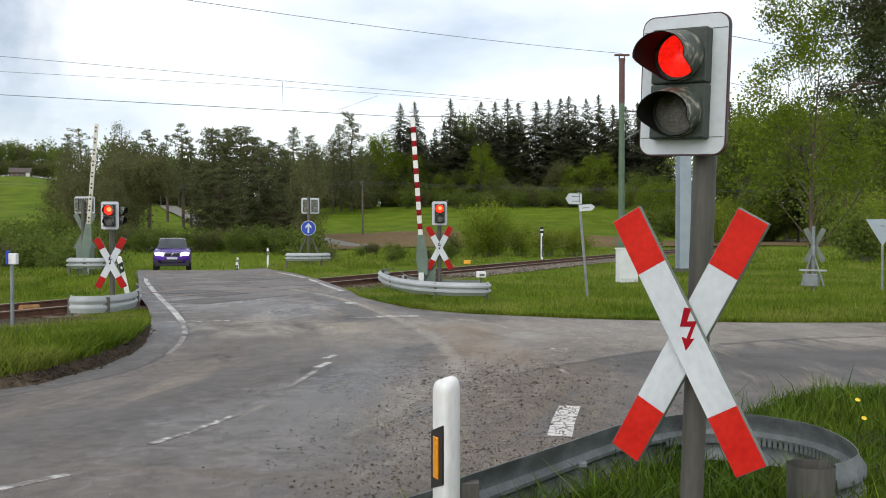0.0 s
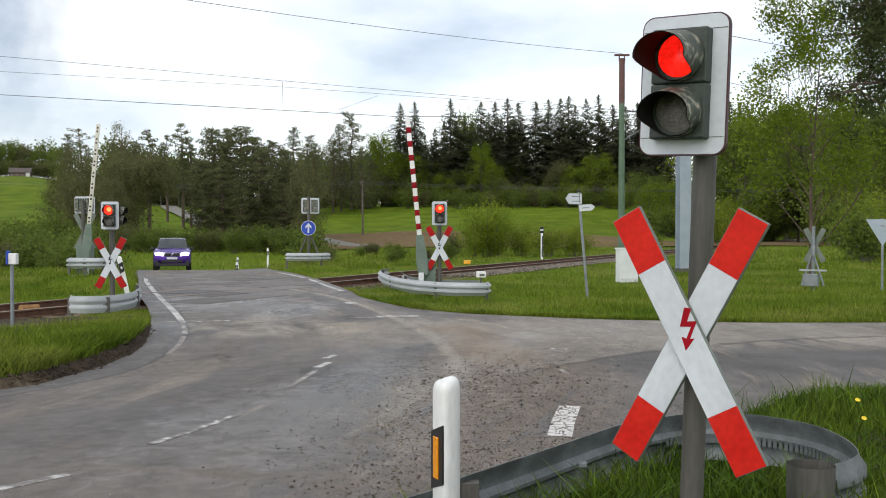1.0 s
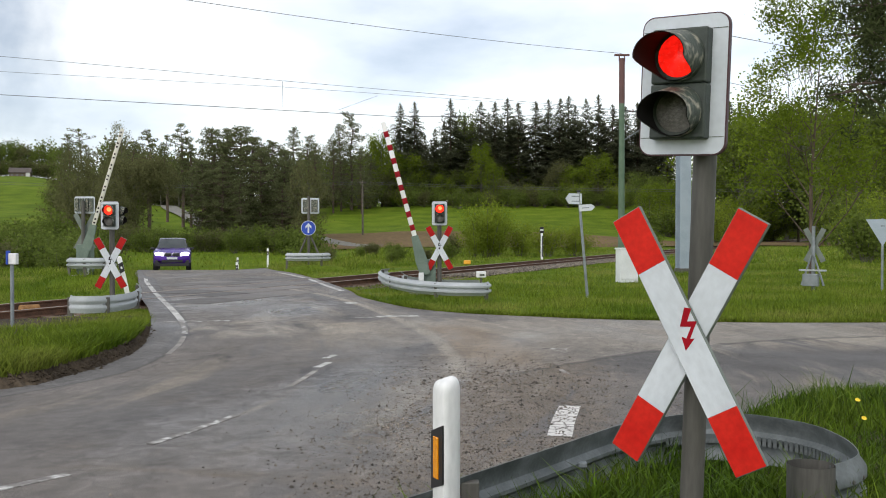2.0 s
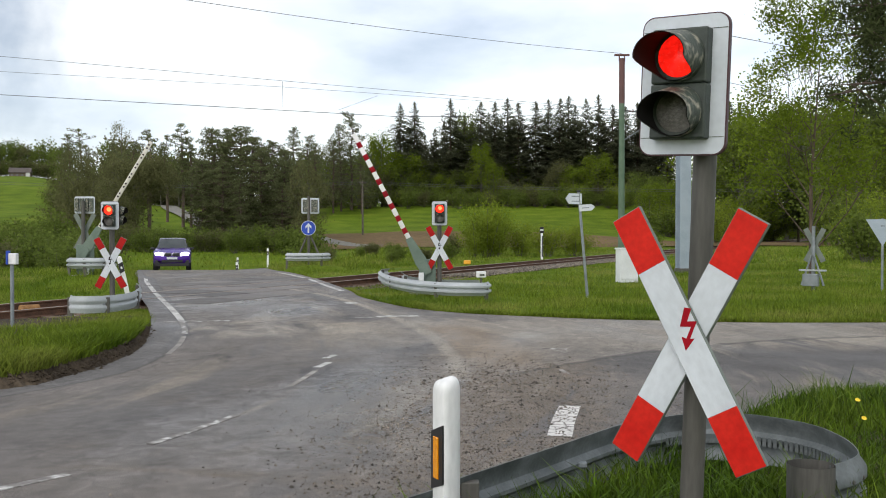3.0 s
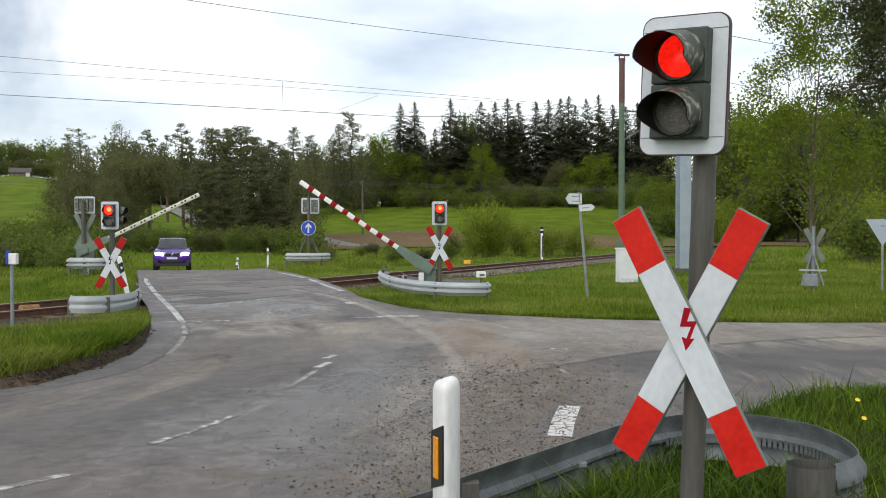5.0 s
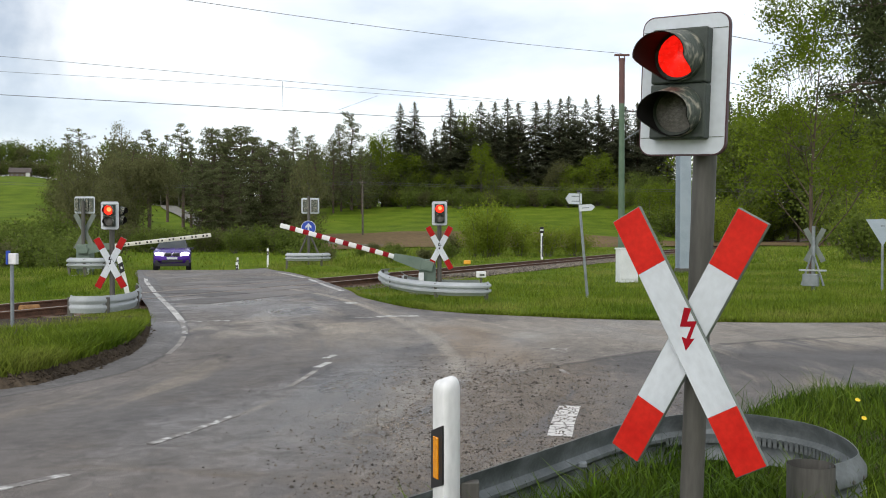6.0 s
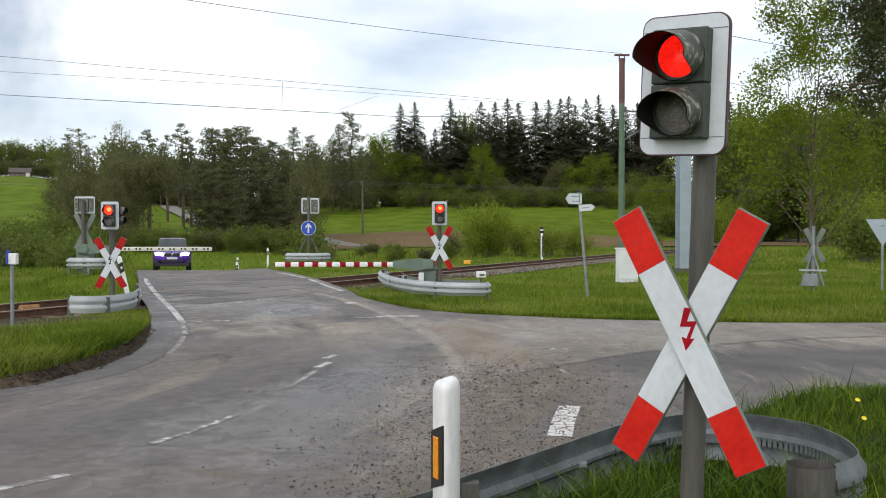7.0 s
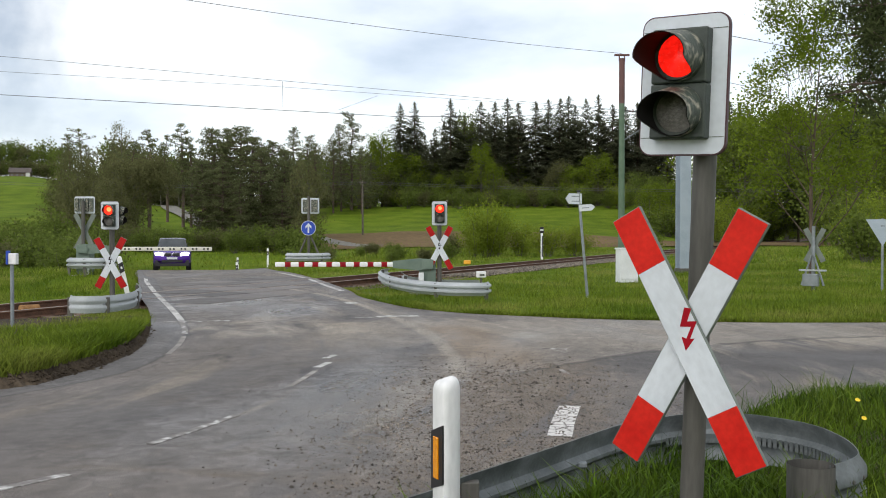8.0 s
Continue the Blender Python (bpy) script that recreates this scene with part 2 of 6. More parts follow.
PANEL = panel_material()
GRASS_SOIL = mat("grass_ground", [(0.066, 0.106, 0.007), (0.098, 0.148, 0.010), (0.135, 0.178, 0.018)], 0.25, (0.85, 0.95), bump=0.6, bump_scale=14, grain=0.35, detail=9, spec=0.05)
BLADE = mat("grass_blade", [(0.080, 0.134, 0.009), (0.145, 0.200, 0.018), (0.240, 0.250, 0.058)], 0.4, (0.6, 0.75), island=0.45, spec=0.15, trans=0.3)
BLADE_DEEP = mat("lush_grass_blade", [(0.036, 0.074, 0.004), (0.070, 0.124, 0.008), (0.122, 0.180, 0.015)], 1.0, (0.5, 0.7), island=0.6, spec=0.2, trans=0.3)
SOIL = mat("brown_soil", [(0.032, 0.025, 0.018), (0.088, 0.068, 0.048)], 1.5, (0.85, 0.95), spec=0.1, bump=0.9, bump_scale=25, grain=0.35)
PLOUGHED = mat("ploughed_soil", [(0.125, 0.088, 0.045), (0.18, 0.125, 0.068)], 0.12, (0.9, 0.95), spec=0.05, bump=0.8, bump_scale=4, grain=0.3, stretch=(0.3, 1, 1))
PATH = mat("gravel_path", [(0.15, 0.145, 0.125), (0.21, 0.20, 0.175)], 0.8, (0.85, 0.95), bump=0.5, grain=0.2)
STONE = mat("pebble_stone", [(0.085, 0.070, 0.056), (0.195, 0.165, 0.132)], 8, (0.7, 0.9), island=0.75)
BALLAST = mat("ballast_stone", [(0.11, 0.082, 0.062), (0.20, 0.165, 0.135)], 6, (0.85, 0.95), bump=1.0, bump_scale=18, grain=0.4, spec=0.15)
SLEEPER = mat("timber_sleeper", [(0.07, 0.045, 0.03), (0.18, 0.135, 0.10)], 3, (0.85, 0.95), spec=0.15, bump=0.6, bump_scale=30, grain=0.3)
RUST = mat("rusty_rail_steel", [(0.075, 0.035, 0.02), (0.14, 0.07, 0.04)], 6, (0.75, 0.9), bump=0.3, grain=0.3)
RAILTOP = mat("worn_rail_top", [(0.24, 0.18, 0.14), (0.36, 0.30, 0.25)], 5, (0.4, 0.55), metal=0.5)
PAINT_LINE = mat("worn_road_paint", [(0.15, 0.14, 0.13), (0.46, 0.45, 0.42), (0.68, 0.67, 0.65)], 9, (0.6, 0.8), bump=0.3, bump_scale=60, grain=0.12)
PAINT_WORN = mat("almost_gone_road_paint", [(0.12, 0.11, 0.10), (0.19, 0.175, 0.16), (0.62, 0.61, 0.59)], 11, (0.6, 0.8), bump=0.3, bump_scale=60, grain=0.2)
PAINT_FADED = mat("faded_dusty_road_paint", [(0.16, 0.145, 0.13), (0.24, 0.22, 0.195), (0.42, 0.40, 0.37)], 6, (0.6, 0.8), bump=0.3, bump_scale=60, grain=0.2)
GALV = mat("galvanised_steel", [(0.17, 0.19, 0.20), (0.24, 0.265, 0.28), (0.31, 0.335, 0.35)], 3, (0.5, 0.7), metal=0.35, bump=0.08, bump_scale=50, grain=0.08)
GALV_DULL = mat("dull_galvanised_steel", [(0.095, 0.107, 0.110), (0.15, 0.166, 0.168), (0.23, 0.25, 0.255)], 5, (0.45, 0.65), metal=0.35, bump=0.1, bump_scale=50, grain=0.12)
GALV_PALE = mat("pale_weathered_steel", [(0.33, 0.355, 0.37), (0.45, 0.475, 0.49)], 2, (0.5, 0.7), metal=0.2, grain=0.06)
POLE = mat("grey_green_pole", [(0.075, 0.072, 0.063), (0.135, 0.126, 0.112)], 6, (0.55, 0.75), metal=0.2, bump=0.15, bump_scale=60, grain=0.15, stretch=(1, 1, 0.15))
HOUSING = mat("dark_green_housing", [(0.022, 0.032, 0.026), (0.045, 0.058, 0.046)], 9, (0.4, 0.6), bump=0.1, grain=0.2)
VISOR = mat("weathered_visor", [(0.030, 0.042, 0.030), (0.060, 0.074, 0.056), (0.36, 0.33, 0.26)], 26, (0.5, 0.7), bump=0.2, bump_scale=50, grain=0.2)
VISOR_IN = mat("visor_inside_black", [(0.012, 0.010, 0.010), (0.022, 0.02, 0.02)], 9, (0.7, 0.85), spec=0.2)
PLATE_WHITE = mat("white_backplate", [(0.50, 0.54, 0.58), (0.58, 0.62, 0.66)], 4, (0.4, 0.55), grain=0.04)
EDGE_DARK = mat("dark_red_edge", [(0.045, 0.012, 0.018), (0.07, 0.02, 0.025)], 6, (0.5, 0.6))
SIGN_RED = mat("signal_red_sheet", [(0.52, 0.013, 0.008), (0.62, 0.024, 0.013)], 5, (0.5, 0.65), grain=0.10, spec=0.15)
# darker red for the crosses away from the near signal
SIGN_RED_DARK = mat("darker_red_sheet", [(0.33, 0.008, 0.008), (0.42, 0.014, 0.011)], 4, (0.5, 0.65), grain=0.08, spec=0.15)
SIGN_WHITE = mat("white_sheet", [(0.50, 0.535, 0.565), (0.63, 0.665, 0.70)], 3, (0.4, 0.55), grain=0.06, stretch=(1, 1, 0.6))
BOARD_BACK = mat("board_edge_grey", [(0.13, 0.155, 0.135), (0.19, 0.215, 0.185)], 5, (0.6, 0.7))
BOLT_RED = mat("bolt_red", [(0.26, 0.004, 0.012), (0.34, 0.007, 0.016)], 8, (0.5, 0.6), spec=0.1)
LENS_RED = mat("lit_red_lens", [(0.7, 0.01, 0.008), (0.8, 0.02, 0.012)], 60, (0.2, 0.3), emit=((1.0, 0.012, 0.006), 1.1))


def uneven_glow(m, scale, low, high):
    """A ribbed lens glows unevenly."""
    n, l = m.node_tree.nodes, m.node_tree.links
    t = n.new("ShaderNodeTexNoise")
    t.inputs["Scale"].default_value, t.inputs["Detail"].default_value = scale, 5
    co = n.new("ShaderNodeTexCoord")
    l.new(co.outputs["Object"], t.inputs["Vector"])
    r = n.new("ShaderNodeMapRange")
    r.inputs["From Min"].default_value, r.inputs["From Max"].default_value = 0.33, 0.67
    r.inputs["To Min"].default_value, r.inputs["To Max"].default_value = low, high
    l.new(t.outputs["Fac"], r.inputs["Value"])
    l.new(r.outputs[0], n["Principled BSDF"].inputs["Emission Strength"])


uneven_glow(LENS_RED, 70, 0.55, 1.2)
LENS_RED_FAR = mat("bright_red_lens", [(0.7, 0.02, 0.01), (0.8, 0.03, 0.012)], 20, (0.2, 0.3), emit=((1.0, 0.022, 0.010), 2.4))
LENS_HOT = mat("hot_lamp_core", [(0.9, 0.5, 0.2), (0.9, 0.5, 0.2)], 4, (0.3, 0.4), emit=((1.0, 0.26, 0.06), 1.4))
LENS_DARK = mat("dusty_dark_lens", [(0.06, 0.058, 0.05), (0.22, 0.21, 0.19)], 12, (0.25, 0.5), bump=0.4, bump_scale=90, grain=0.25)
WHITE_PLASTIC = mat("white_plastic_post", [(0.62, 0.63, 0.62), (0.78, 0.78, 0.77), (0.82, 0.82, 0.81)], 7, (0.4, 0.55), grain=0.05, stretch=(1, 1, 0.4))
BLACK_FILM = mat("black_film", [(0.012, 0.012, 0.014), (0.025, 0.024, 0.026)], 8, (0.4, 0.5))
AMBER = mat("amber_reflector", [(0.75, 0.26, 0.008), (0.88, 0.36, 0.015)], 40, (0.15, 0.25), bump=0.2, bump_scale=120)
BARRIER_GREEN = mat("grey_green_barrier_paint", [(0.105, 0.150, 0.118), (0.150, 0.200, 0.160)], 4, (0.5, 0.6), grain=0.08)
BARRIER_WHITE = mat("white_boom_paint", [(0.70, 0.70, 0.68), (0.80, 0.80, 0.78)], 3, (0.4, 0.5), grain=0.04)
BOOM_RED = mat("dark_red_boom_paint", [(0.21, 0.004, 0.010), (0.29, 0.007, 0.013)], 4, (0.5, 0.6), grain=0.06, spec=0.15)
CREAM = mat("creamy_boom_back", [(0.56, 0.54, 0.46), (0.66, 0.64, 0.56)], 3, (0.5, 0.6), grain=0.06)
CONCRETE = mat("concrete_base", [(0.34, 0.34, 0.33), (0.48, 0.47, 0.46)], 4, (0.8, 0.9), bump=0.3, grain=0.1)
CABINET = mat("pale_grey_cabinet", [(0.64, 0.66, 0.66), (0.76, 0.78, 0.78)], 2, (0.45, 0.6), grain=0.05)
SIGN_BLUE = mat("blue_sign_sheet", [(0.012, 0.05, 0.36), (0.018, 0.07, 0.44)], 4, (0.4, 0.5))
MAST_GREEN = mat("green_steel_mast", [(0.075, 0.13, 0.08), (0.11, 0.17, 0.11)], 3, (0.5, 0.65), grain=0.1)
MAST_DARK = mat("dark_oxide_steel", [(0.10, 0.045, 0.04), (0.13, 0.06, 0.055)], 4, (0.5, 0.7))
WIRE = mat("copper_wire_dark", [(0.07, 0.075, 0.085), (0.10, 0.105, 0.115)], 2, (0.5, 0.6))
GALV_BLUE = mat("blue_grey_steel_mast", [(0.30, 0.36, 0.42), (0.38, 0.44, 0.50)], 2, (0.5, 0.6), metal=0.2, grain=0.06)
BARK = mat("pine_bark", [(0.06, 0.042, 0.03), (0.13, 0.095, 0.07)], 4, (0.85, 0.95), bump=0.8, bump_scale=12, grain=0.3, stretch=(1, 1, 0.3))
BARK_GREY = mat("grey_bark", [(0.075, 0.065, 0.05), (0.15, 0.135, 0.11)], 5, (0.85, 0.95), bump=0.8, bump_scale=16, grain=0.3, stretch=(1, 1, 0.3))


def cracked_paint():
    m = mat("crackled_road_paint", [(0.50, 0.48, 0.45), (0.68, 0.66, 0.63)], 6, (0.6, 0.8), grain=0.12)
    n, l = m.node_tree.nodes, m.node_tree.links
    b = n["Principled BSDF"]
    tint = b.inputs["Base Color"].links[0].from_socket
    co = n.new("ShaderNodeTexCoord")
    v = n.new("ShaderNodeTexVoronoi")
    v.feature = "DISTANCE_TO_EDGE"
    v.inputs["Scale"].default_value = 9.0
    l.new(co.outputs["Object"], v.inputs["Vector"])
    r = n.new("ShaderNodeMapRange")
    r.inputs["From Min"].default_value, r.inputs["From Max"].default_value = 0.03, 0.07
    l.new(v.outputs["Distance"], r.inputs["Value"])
    x = n.new("ShaderNodeMix")
    x.data_type = "RGBA"
    l.new(r.outputs[0], x.inputs["Factor"])
    x.inputs["A"].default_value = (0.13, 0.115, 0.10, 1)
    l.new(tint, x.inputs["B"])
    l.new(x.outputs["Result"], b.inputs["Base Color"])
    return m


PAINT_CRACKED = cracked_paint()


def leaf_mat(name, a, b, isl=0.28):
    return mat(name, [a, b], 0.35, (0.7, 0.85), island=isl, spec=0.08, coords="Object", trans=0.5)


SPRUCE = leaf_mat("spruce_needles", (0.108, 0.118, 0.074), (0.162, 0.174, 0.104), 0.5)
PINE = leaf_mat("pine_needles", (0.108, 0.124, 0.056), (0.172, 0.188, 0.086), 0.45)
# darker needle colour, used only on the near pine
PINE_DARK = leaf_mat("dark_pine_needles", (0.050, 0.066, 0.026), (0.088, 0.108, 0.042), 0.45)
LEAF_MID = leaf_mat("mid_green_leaves", (0.105, 0.142, 0.028), (0.165, 0.212, 0.045))
LEAF_FRESH = leaf_mat("fresh_spring_leaves", (0.122, 0.172, 0.014), (0.182, 0.240, 0.026))
LEAF_OLIVE = leaf_mat("olive_brown_leaves", (0.108, 0.113, 0.045), (0.170, 0.172, 0.074))
LEAF_YELLOW = leaf_mat("yellow_green_leaves", (0.155, 0.205, 0.020), (0.225, 0.28, 0.038))
CAR_PAINT = mat("violet_blue_car_paint", [(0.055, 0.009, 0.22), (0.070, 0.013, 0.28)], 2, (0.18, 0.26), metal=0.35, spec=0.6)
CAR_GLASS = mat("dark_car_glass", [(0.15, 0.165, 0.165), (0.22, 0.235, 0.235)], 2, (0.08, 0.12), metal=0.5, spec=0.8)
CAR_ROOF = mat("dark_violet_roof", [(0.030, 0.028, 0.045), (0.042, 0.040, 0.060)], 2, (0.2, 0.3), metal=0.2, spec=0.6)
CAR_BLACK = mat("black_car_trim", [(0.012, 0.012, 0.014), (0.02, 0.02, 0.022)], 4, (0.5, 0.6))
CAR_LAMP = mat("lit_headlamp", [(0.9, 0.9, 0.9), (1, 1, 1)], 4, (0.2, 0.3), emit=((1.0, 0.93, 1.0), 3.5))
CHROME = mat("chrome", [(0.6, 0.6, 0.62), (0.7, 0.7, 0.72)], 4, (0.15, 0.25), metal=1.0)
TYRE = mat("tyre_rubber", [(0.014, 0.014, 0.014), (0.024, 0.023, 0.022)], 10, (0.8, 0.9))
WALL_HOUSE = mat("white_render", [(0.55, 0.55, 0.53), (0.66, 0.66, 0.64)], 0.5, (0.8, 0.9), grain=0.05)
ROOF_HOUSE = mat("dark_roof_tiles", [(0.07, 0.055, 0.05), (0.11, 0.09, 0.08)], 1, (0.7, 0.85), grain=0.15)
ORANGE = mat("orange_marker", [(0.75, 0.33, 0.02), (0.85, 0.42, 0.03)], 5, (0.5, 0.6))
LOG = mat("cut_log_wood", [(0.20, 0.095, 0.03), (0.32, 0.17, 0.06)], 5, (0.8, 0.9), grain=0.2)
FLOWER = mat("yellow_petal", [(0.75, 0.5, 0.02), (0.85, 0.62, 0.04)], 6, (0.6, 0.7))


# ---- building helpers ----
def part(name, bm, material, parent=None, label="", smooth=False, kind=""):
    me = bpy.data.meshes.new(name)
    bmesh.ops.recalc_face_normals(bm, faces=bm.faces)
    bm.to_mesh(me)
    bm.free()
    me.materials.append(material)
    if smooth:
        me.polygons.foreach_set("use_smooth", [True] * len(me.polygons))
        me.set_sharp_from_angle(angle=radians(40))
    ob = new(name, me)
    if parent is not None:
        ob.parent = parent
    return tagged(ob, label, kind=kind)


def empty(name, m, label, category, group=""):
    ob = new(name)
    ob.matrix_basis = m
    return tagged(ob, label, category, group)


def box(bm, c, s, bevel=0.0, turn=None):
    g = bmesh.ops.create_cube(bm, size=1.0)
    m = Matrix.Translation(c) @ (turn if turn else Matrix()) @ Matrix.Diagonal((*s, 1))
    bmesh.ops.transform(bm, matrix=m, verts=g["verts"])
    if bevel:
        es = list({e for v in g["verts"] for e in v.link_edges})
        bmesh.ops.bevel(bm, geom=es, offset=bevel, segments=2, affect="EDGES", profile=0.5)
    return bm


def rod(bm, a, b, r0, r1=None, seg=12, caps=True):
    a, b = Vector(a), Vector(b)
    r1 = r0 if r1 is None else r1
    q = (b - a).to_track_quat("Z", "Y").to_matrix()
    rings = []
    for p, r in ((a, r0), (b, r1)):
        rings.append([bm.verts.new(p + q @ Vector((r * math.cos(2 * math.pi * i / seg), r * math.sin(2 * math.pi * i / seg), 0))) for i in range(seg)])
    for i in range(seg):
        j = (i + 1) % seg
        bm.faces.new((rings[0][i], rings[0][j], rings[1][j], rings[1][i]))
    if caps:
        bm.faces.new(rings[0][::-1])
        bm.faces.new(rings[1])
    return bm


def prism(bm, outline, y0, y1):
    """A plate: an outline in x and z, from y0 to y1."""
    a = [bm.verts.new((x, y0, z)) for x, z in outline]
    b = [bm.verts.new((x, y1, z)) for x, z in outline]
    bm.faces.new(a)
    bm.faces.new(b[::-1])
    for i in range(len(a)):
        j = (i + 1) % len(a)
        bm.faces.new((a[i], b[i], b[j], a[j]))
    return bm


def rounded(w, h, r, seg=6):
    pts = []
    for cx, cz, a0 in ((w / 2 - r, h / 2 - r, 0), (-w / 2 + r, h / 2 - r, 90), (-w / 2 + r, -h / 2 + r, 180), (w / 2 - r, -h / 2 + r, 270)):
        for i in range(seg + 1):
            a = radians(a0 + 90 * i / seg)
            pts.append((cx + r * math.cos(a), cz + r * math.sin(a)))
    return pts


def spline(pts, n=8):
    """A smooth line through the points of a plan."""
    out = []
    for i in range(len(pts) - 1):
        p = [Vector(pts[max(0, min(len(pts) - 1, i + k))]) for k in (-1, 0, 1, 2)]
        for s in range(n):
            t = s / n
            out.append(0.5 * (2 * p[1] + (p[2] - p[0]) * t + (2 * p[0] - 5 * p[1] + 4 * p[2] - p[3]) * t * t + (3 * p[1] - p[0] - 3 * p[2] + p[3]) * t ** 3))
    out.append(Vector(pts[-1]))
    return out


def sweep(bm, path, profile, closed=True):
    """A profile (sideways, up) along a level path."""
    rings = []
    for i, p in enumerate(path):
        d = path[min(i + 1, len(path) - 1)] - path[max(i - 1, 0)]
        d.z = 0
        side = Vector((d.y, -d.x, 0)).normalized()
        rings.append([bm.verts.new(p + side * s + Vector((0, 0, u))) for s, u in profile])
    k = len(profile)
    for i in range(len(rings) - 1):
        for j in range(k if closed else k - 1):
            bm.faces.new((rings[i][j], rings[i][(j + 1) % k], rings[i + 1][(j + 1) % k], rings[i + 1][j]))
    if closed:
        bm.faces.new(rings[0])
        bm.faces.new(rings[-1][::-1])
    return bm


# ---- ground ----
def ss(a, b, x):
    t = min(1.0, max(0.0, (x - a) / (b - a)))
    return t * t * (3 - 2 * t)


def gz(x, y):
    """Height of the ground: a low rise along the track, a dip behind it, then a valley side and a hill."""
    e = (y - 29.3) * 0.422 - (x + 3.17) * 0.907
    z = 0.10 * (1 - ss(3, 8, abs(e)))
    low = ss(5, 10, -x)
    z -= 0.22 * ss(5, 13, e) * low + 1.5 * ss(43.5, 60, y) * (1 - ss(62, 88, y)) * low
    z += (1.9 * ss(95, 140, y) + 5.2 * ss(135, 205, y) + 6 * ss(205, 400, y)) * ss(4, 30, e)
    w = ss(0.28, 0.44, -x / max(y, 1)) * ss(50, 120, y)
    # low mounds under the far barrier and the island sign
    z += 0.34 * (1 - ss(0.7, 2.1, math.hypot(x + 10.4, y - 28.4))) + 0.24 * (1 - ss(0.7, 1.5, math.hypot(x + 5.3, y - 38.7)))
    return z + w * ss(50, 300, y) * 9


def track_x(y):
    return -3.17 + 0.465 * (y - 29.3)


LEFT_EDGE = [(-40, -14), (-20, -2), (-9, 6), (-6, 7.9), (-4.34, 9.38), (-4.01, 10.39), (-3.92, 11.38), (-4.0, 12.6), (-4.3, 14.0), (-4.75, 15.6), (-5.58, 18.15), (-6.62, 21.06), (-8.36, 26.4), (-11.6, 36), (-15.4, 48), (-19, 56), (-28, 62)]
RIGHT_EDGE = [(-28, 68), (-17, 64), (-12, 55), (-9.3, 48), (-6.9, 39), (-5.0, 32.9), (-3.7, 28.8), (-2.35, 23.8), (-1.85, 21.6), (-1.0, 19.8), (-0.38, 18.9), (0.7, 18.0), (1.75, 17.45), (2.7, 17.0), (3.75, 16.7), (4.95, 16.4), (7.6, 16.35), (20, 17.0), (40, 19)]
NEAR_EDGE = [(40, 11), (20, 10.4), (10, 10.2), (4.5, 9.6), (2.7, 8.3), (1.8, 6.8), (0.4, 5.3), (-1.2, 4.0), (-4, 1.6), (-9, -2.8), (-20, -11), (-38, -24)]
ROAD_PLAN = [(p.x, p.y) for e in (LEFT_EDGE, RIGHT_EDGE, NEAR_EDGE) for p in spline([(x, y, 0) for x, y in e], 5)]


def in_plan(px, py, plan=ROAD_PLAN):
    px, py = np.asarray(px, float), np.asarray(py, float)
    inside = np.zeros(px.shape, bool)
    n = len(plan)
    for i in range(n):
        (x0, y0), (x1, y1) = plan[i], plan[(i + 1) % n]
        if y0 == y1:
            continue
        hit = ((y0 > py) != (y1 > py)) & (px < (x1 - x0) * (py - y0) / (y1 - y0) + x0)
        inside ^= hit
    return inside


def terrain():
    ys = [-60, -40, -25, -15, -8, -3] + [0.75 * i for i in range(80)] + [60 + 2.5 * i for i in range(60)] + [212 + 14 * i for i in range(20)] + [500, 600, 750, 950, 1300, 1800, 2500]
    us = np.linspace(-1.3, 1.3, 320)
    verts, faces = [], []
    for y in ys:
        for u in us:
            x = u * (max(y, 0) + 45)
            bump = 0.05 * noise.noise(Vector((x * 0.35, y * 0.35, 3))) if y < 90 else 0.35 * noise.noise(Vector((x * 0.02, y * 0.02, 3)))
            e = abs((y - 29.3) * 0.422 - (x + 3.17) * 0.907)
            cut = 0.2 * (1 - ss(1.7, 2.7 + max(0, y - 60) * 0.03, e)) if y < 330 else 0.0
            verts.append((x, y, gz(x, y) + bump * ss(1.5, 9, e) - 0.03 - cut))
    k = len(us)
    for i in range(len(ys) - 1):
        for j in range(k - 1):
            a = i * k + j
            faces.append((a, a + 1, a + k + 1, a + k))
    me = bpy.data.meshes.new("ground")
    me.from_pydata(verts, [], faces)
    me.materials.append(GRASS_SOIL)
    me.polygons.foreach_set("use_smooth", [True] * len(me.polygons))
    tagged(new("ground", me), "green meadow ground with low grassy verges and rising fields", "ground", kind="structure")


def sheet(name, plan, material, label, category, lift, cell=0.75):
    """A plan laid on the ground as one sheet, cut fine enough to follow its heights."""
    bm = bmesh.new()
    vs = [bm.verts.new((x, y, 0)) for x, y in plan]
    es = [bm.edges.new((vs[i], vs[(i + 1) % len(vs)])) for i in range(len(vs))]
    bmesh.ops.triangle_fill(bm, edges=es, use_beauty=True)
    y0, y1 = min(p[1] for p in plan), max(p[1] for p in plan)
    x0, x1 = min(p[0] for p in plan), max(p[0] for p in plan)
    y = y0 + cell
    while y < y1:
        bmesh.ops.bisect_plane(bm, geom=list(bm.verts) + list(bm.edges) + list(bm.faces), plane_co=(0, y, 0), plane_no=(0, 1, 0))
        y += cell
    x = max(x0, -24) + cell
    while x < min(x1, 24):
        bmesh.ops.bisect_plane(bm, geom=list(bm.verts) + list(bm.edges) + list(bm.faces), plane_co=(x, 0, 0), plane_no=(1, 0, 0))
        x += cell * 1.5
    for v in bm.verts:
        v.co.z = gz(v.co.x, v.co.y) + lift
    for f in bm.faces:
        if f.normal.z < 0:
            f.normal_flip()
    return tagged(part(name, bm, material, smooth=True), label, category, kind="structure")


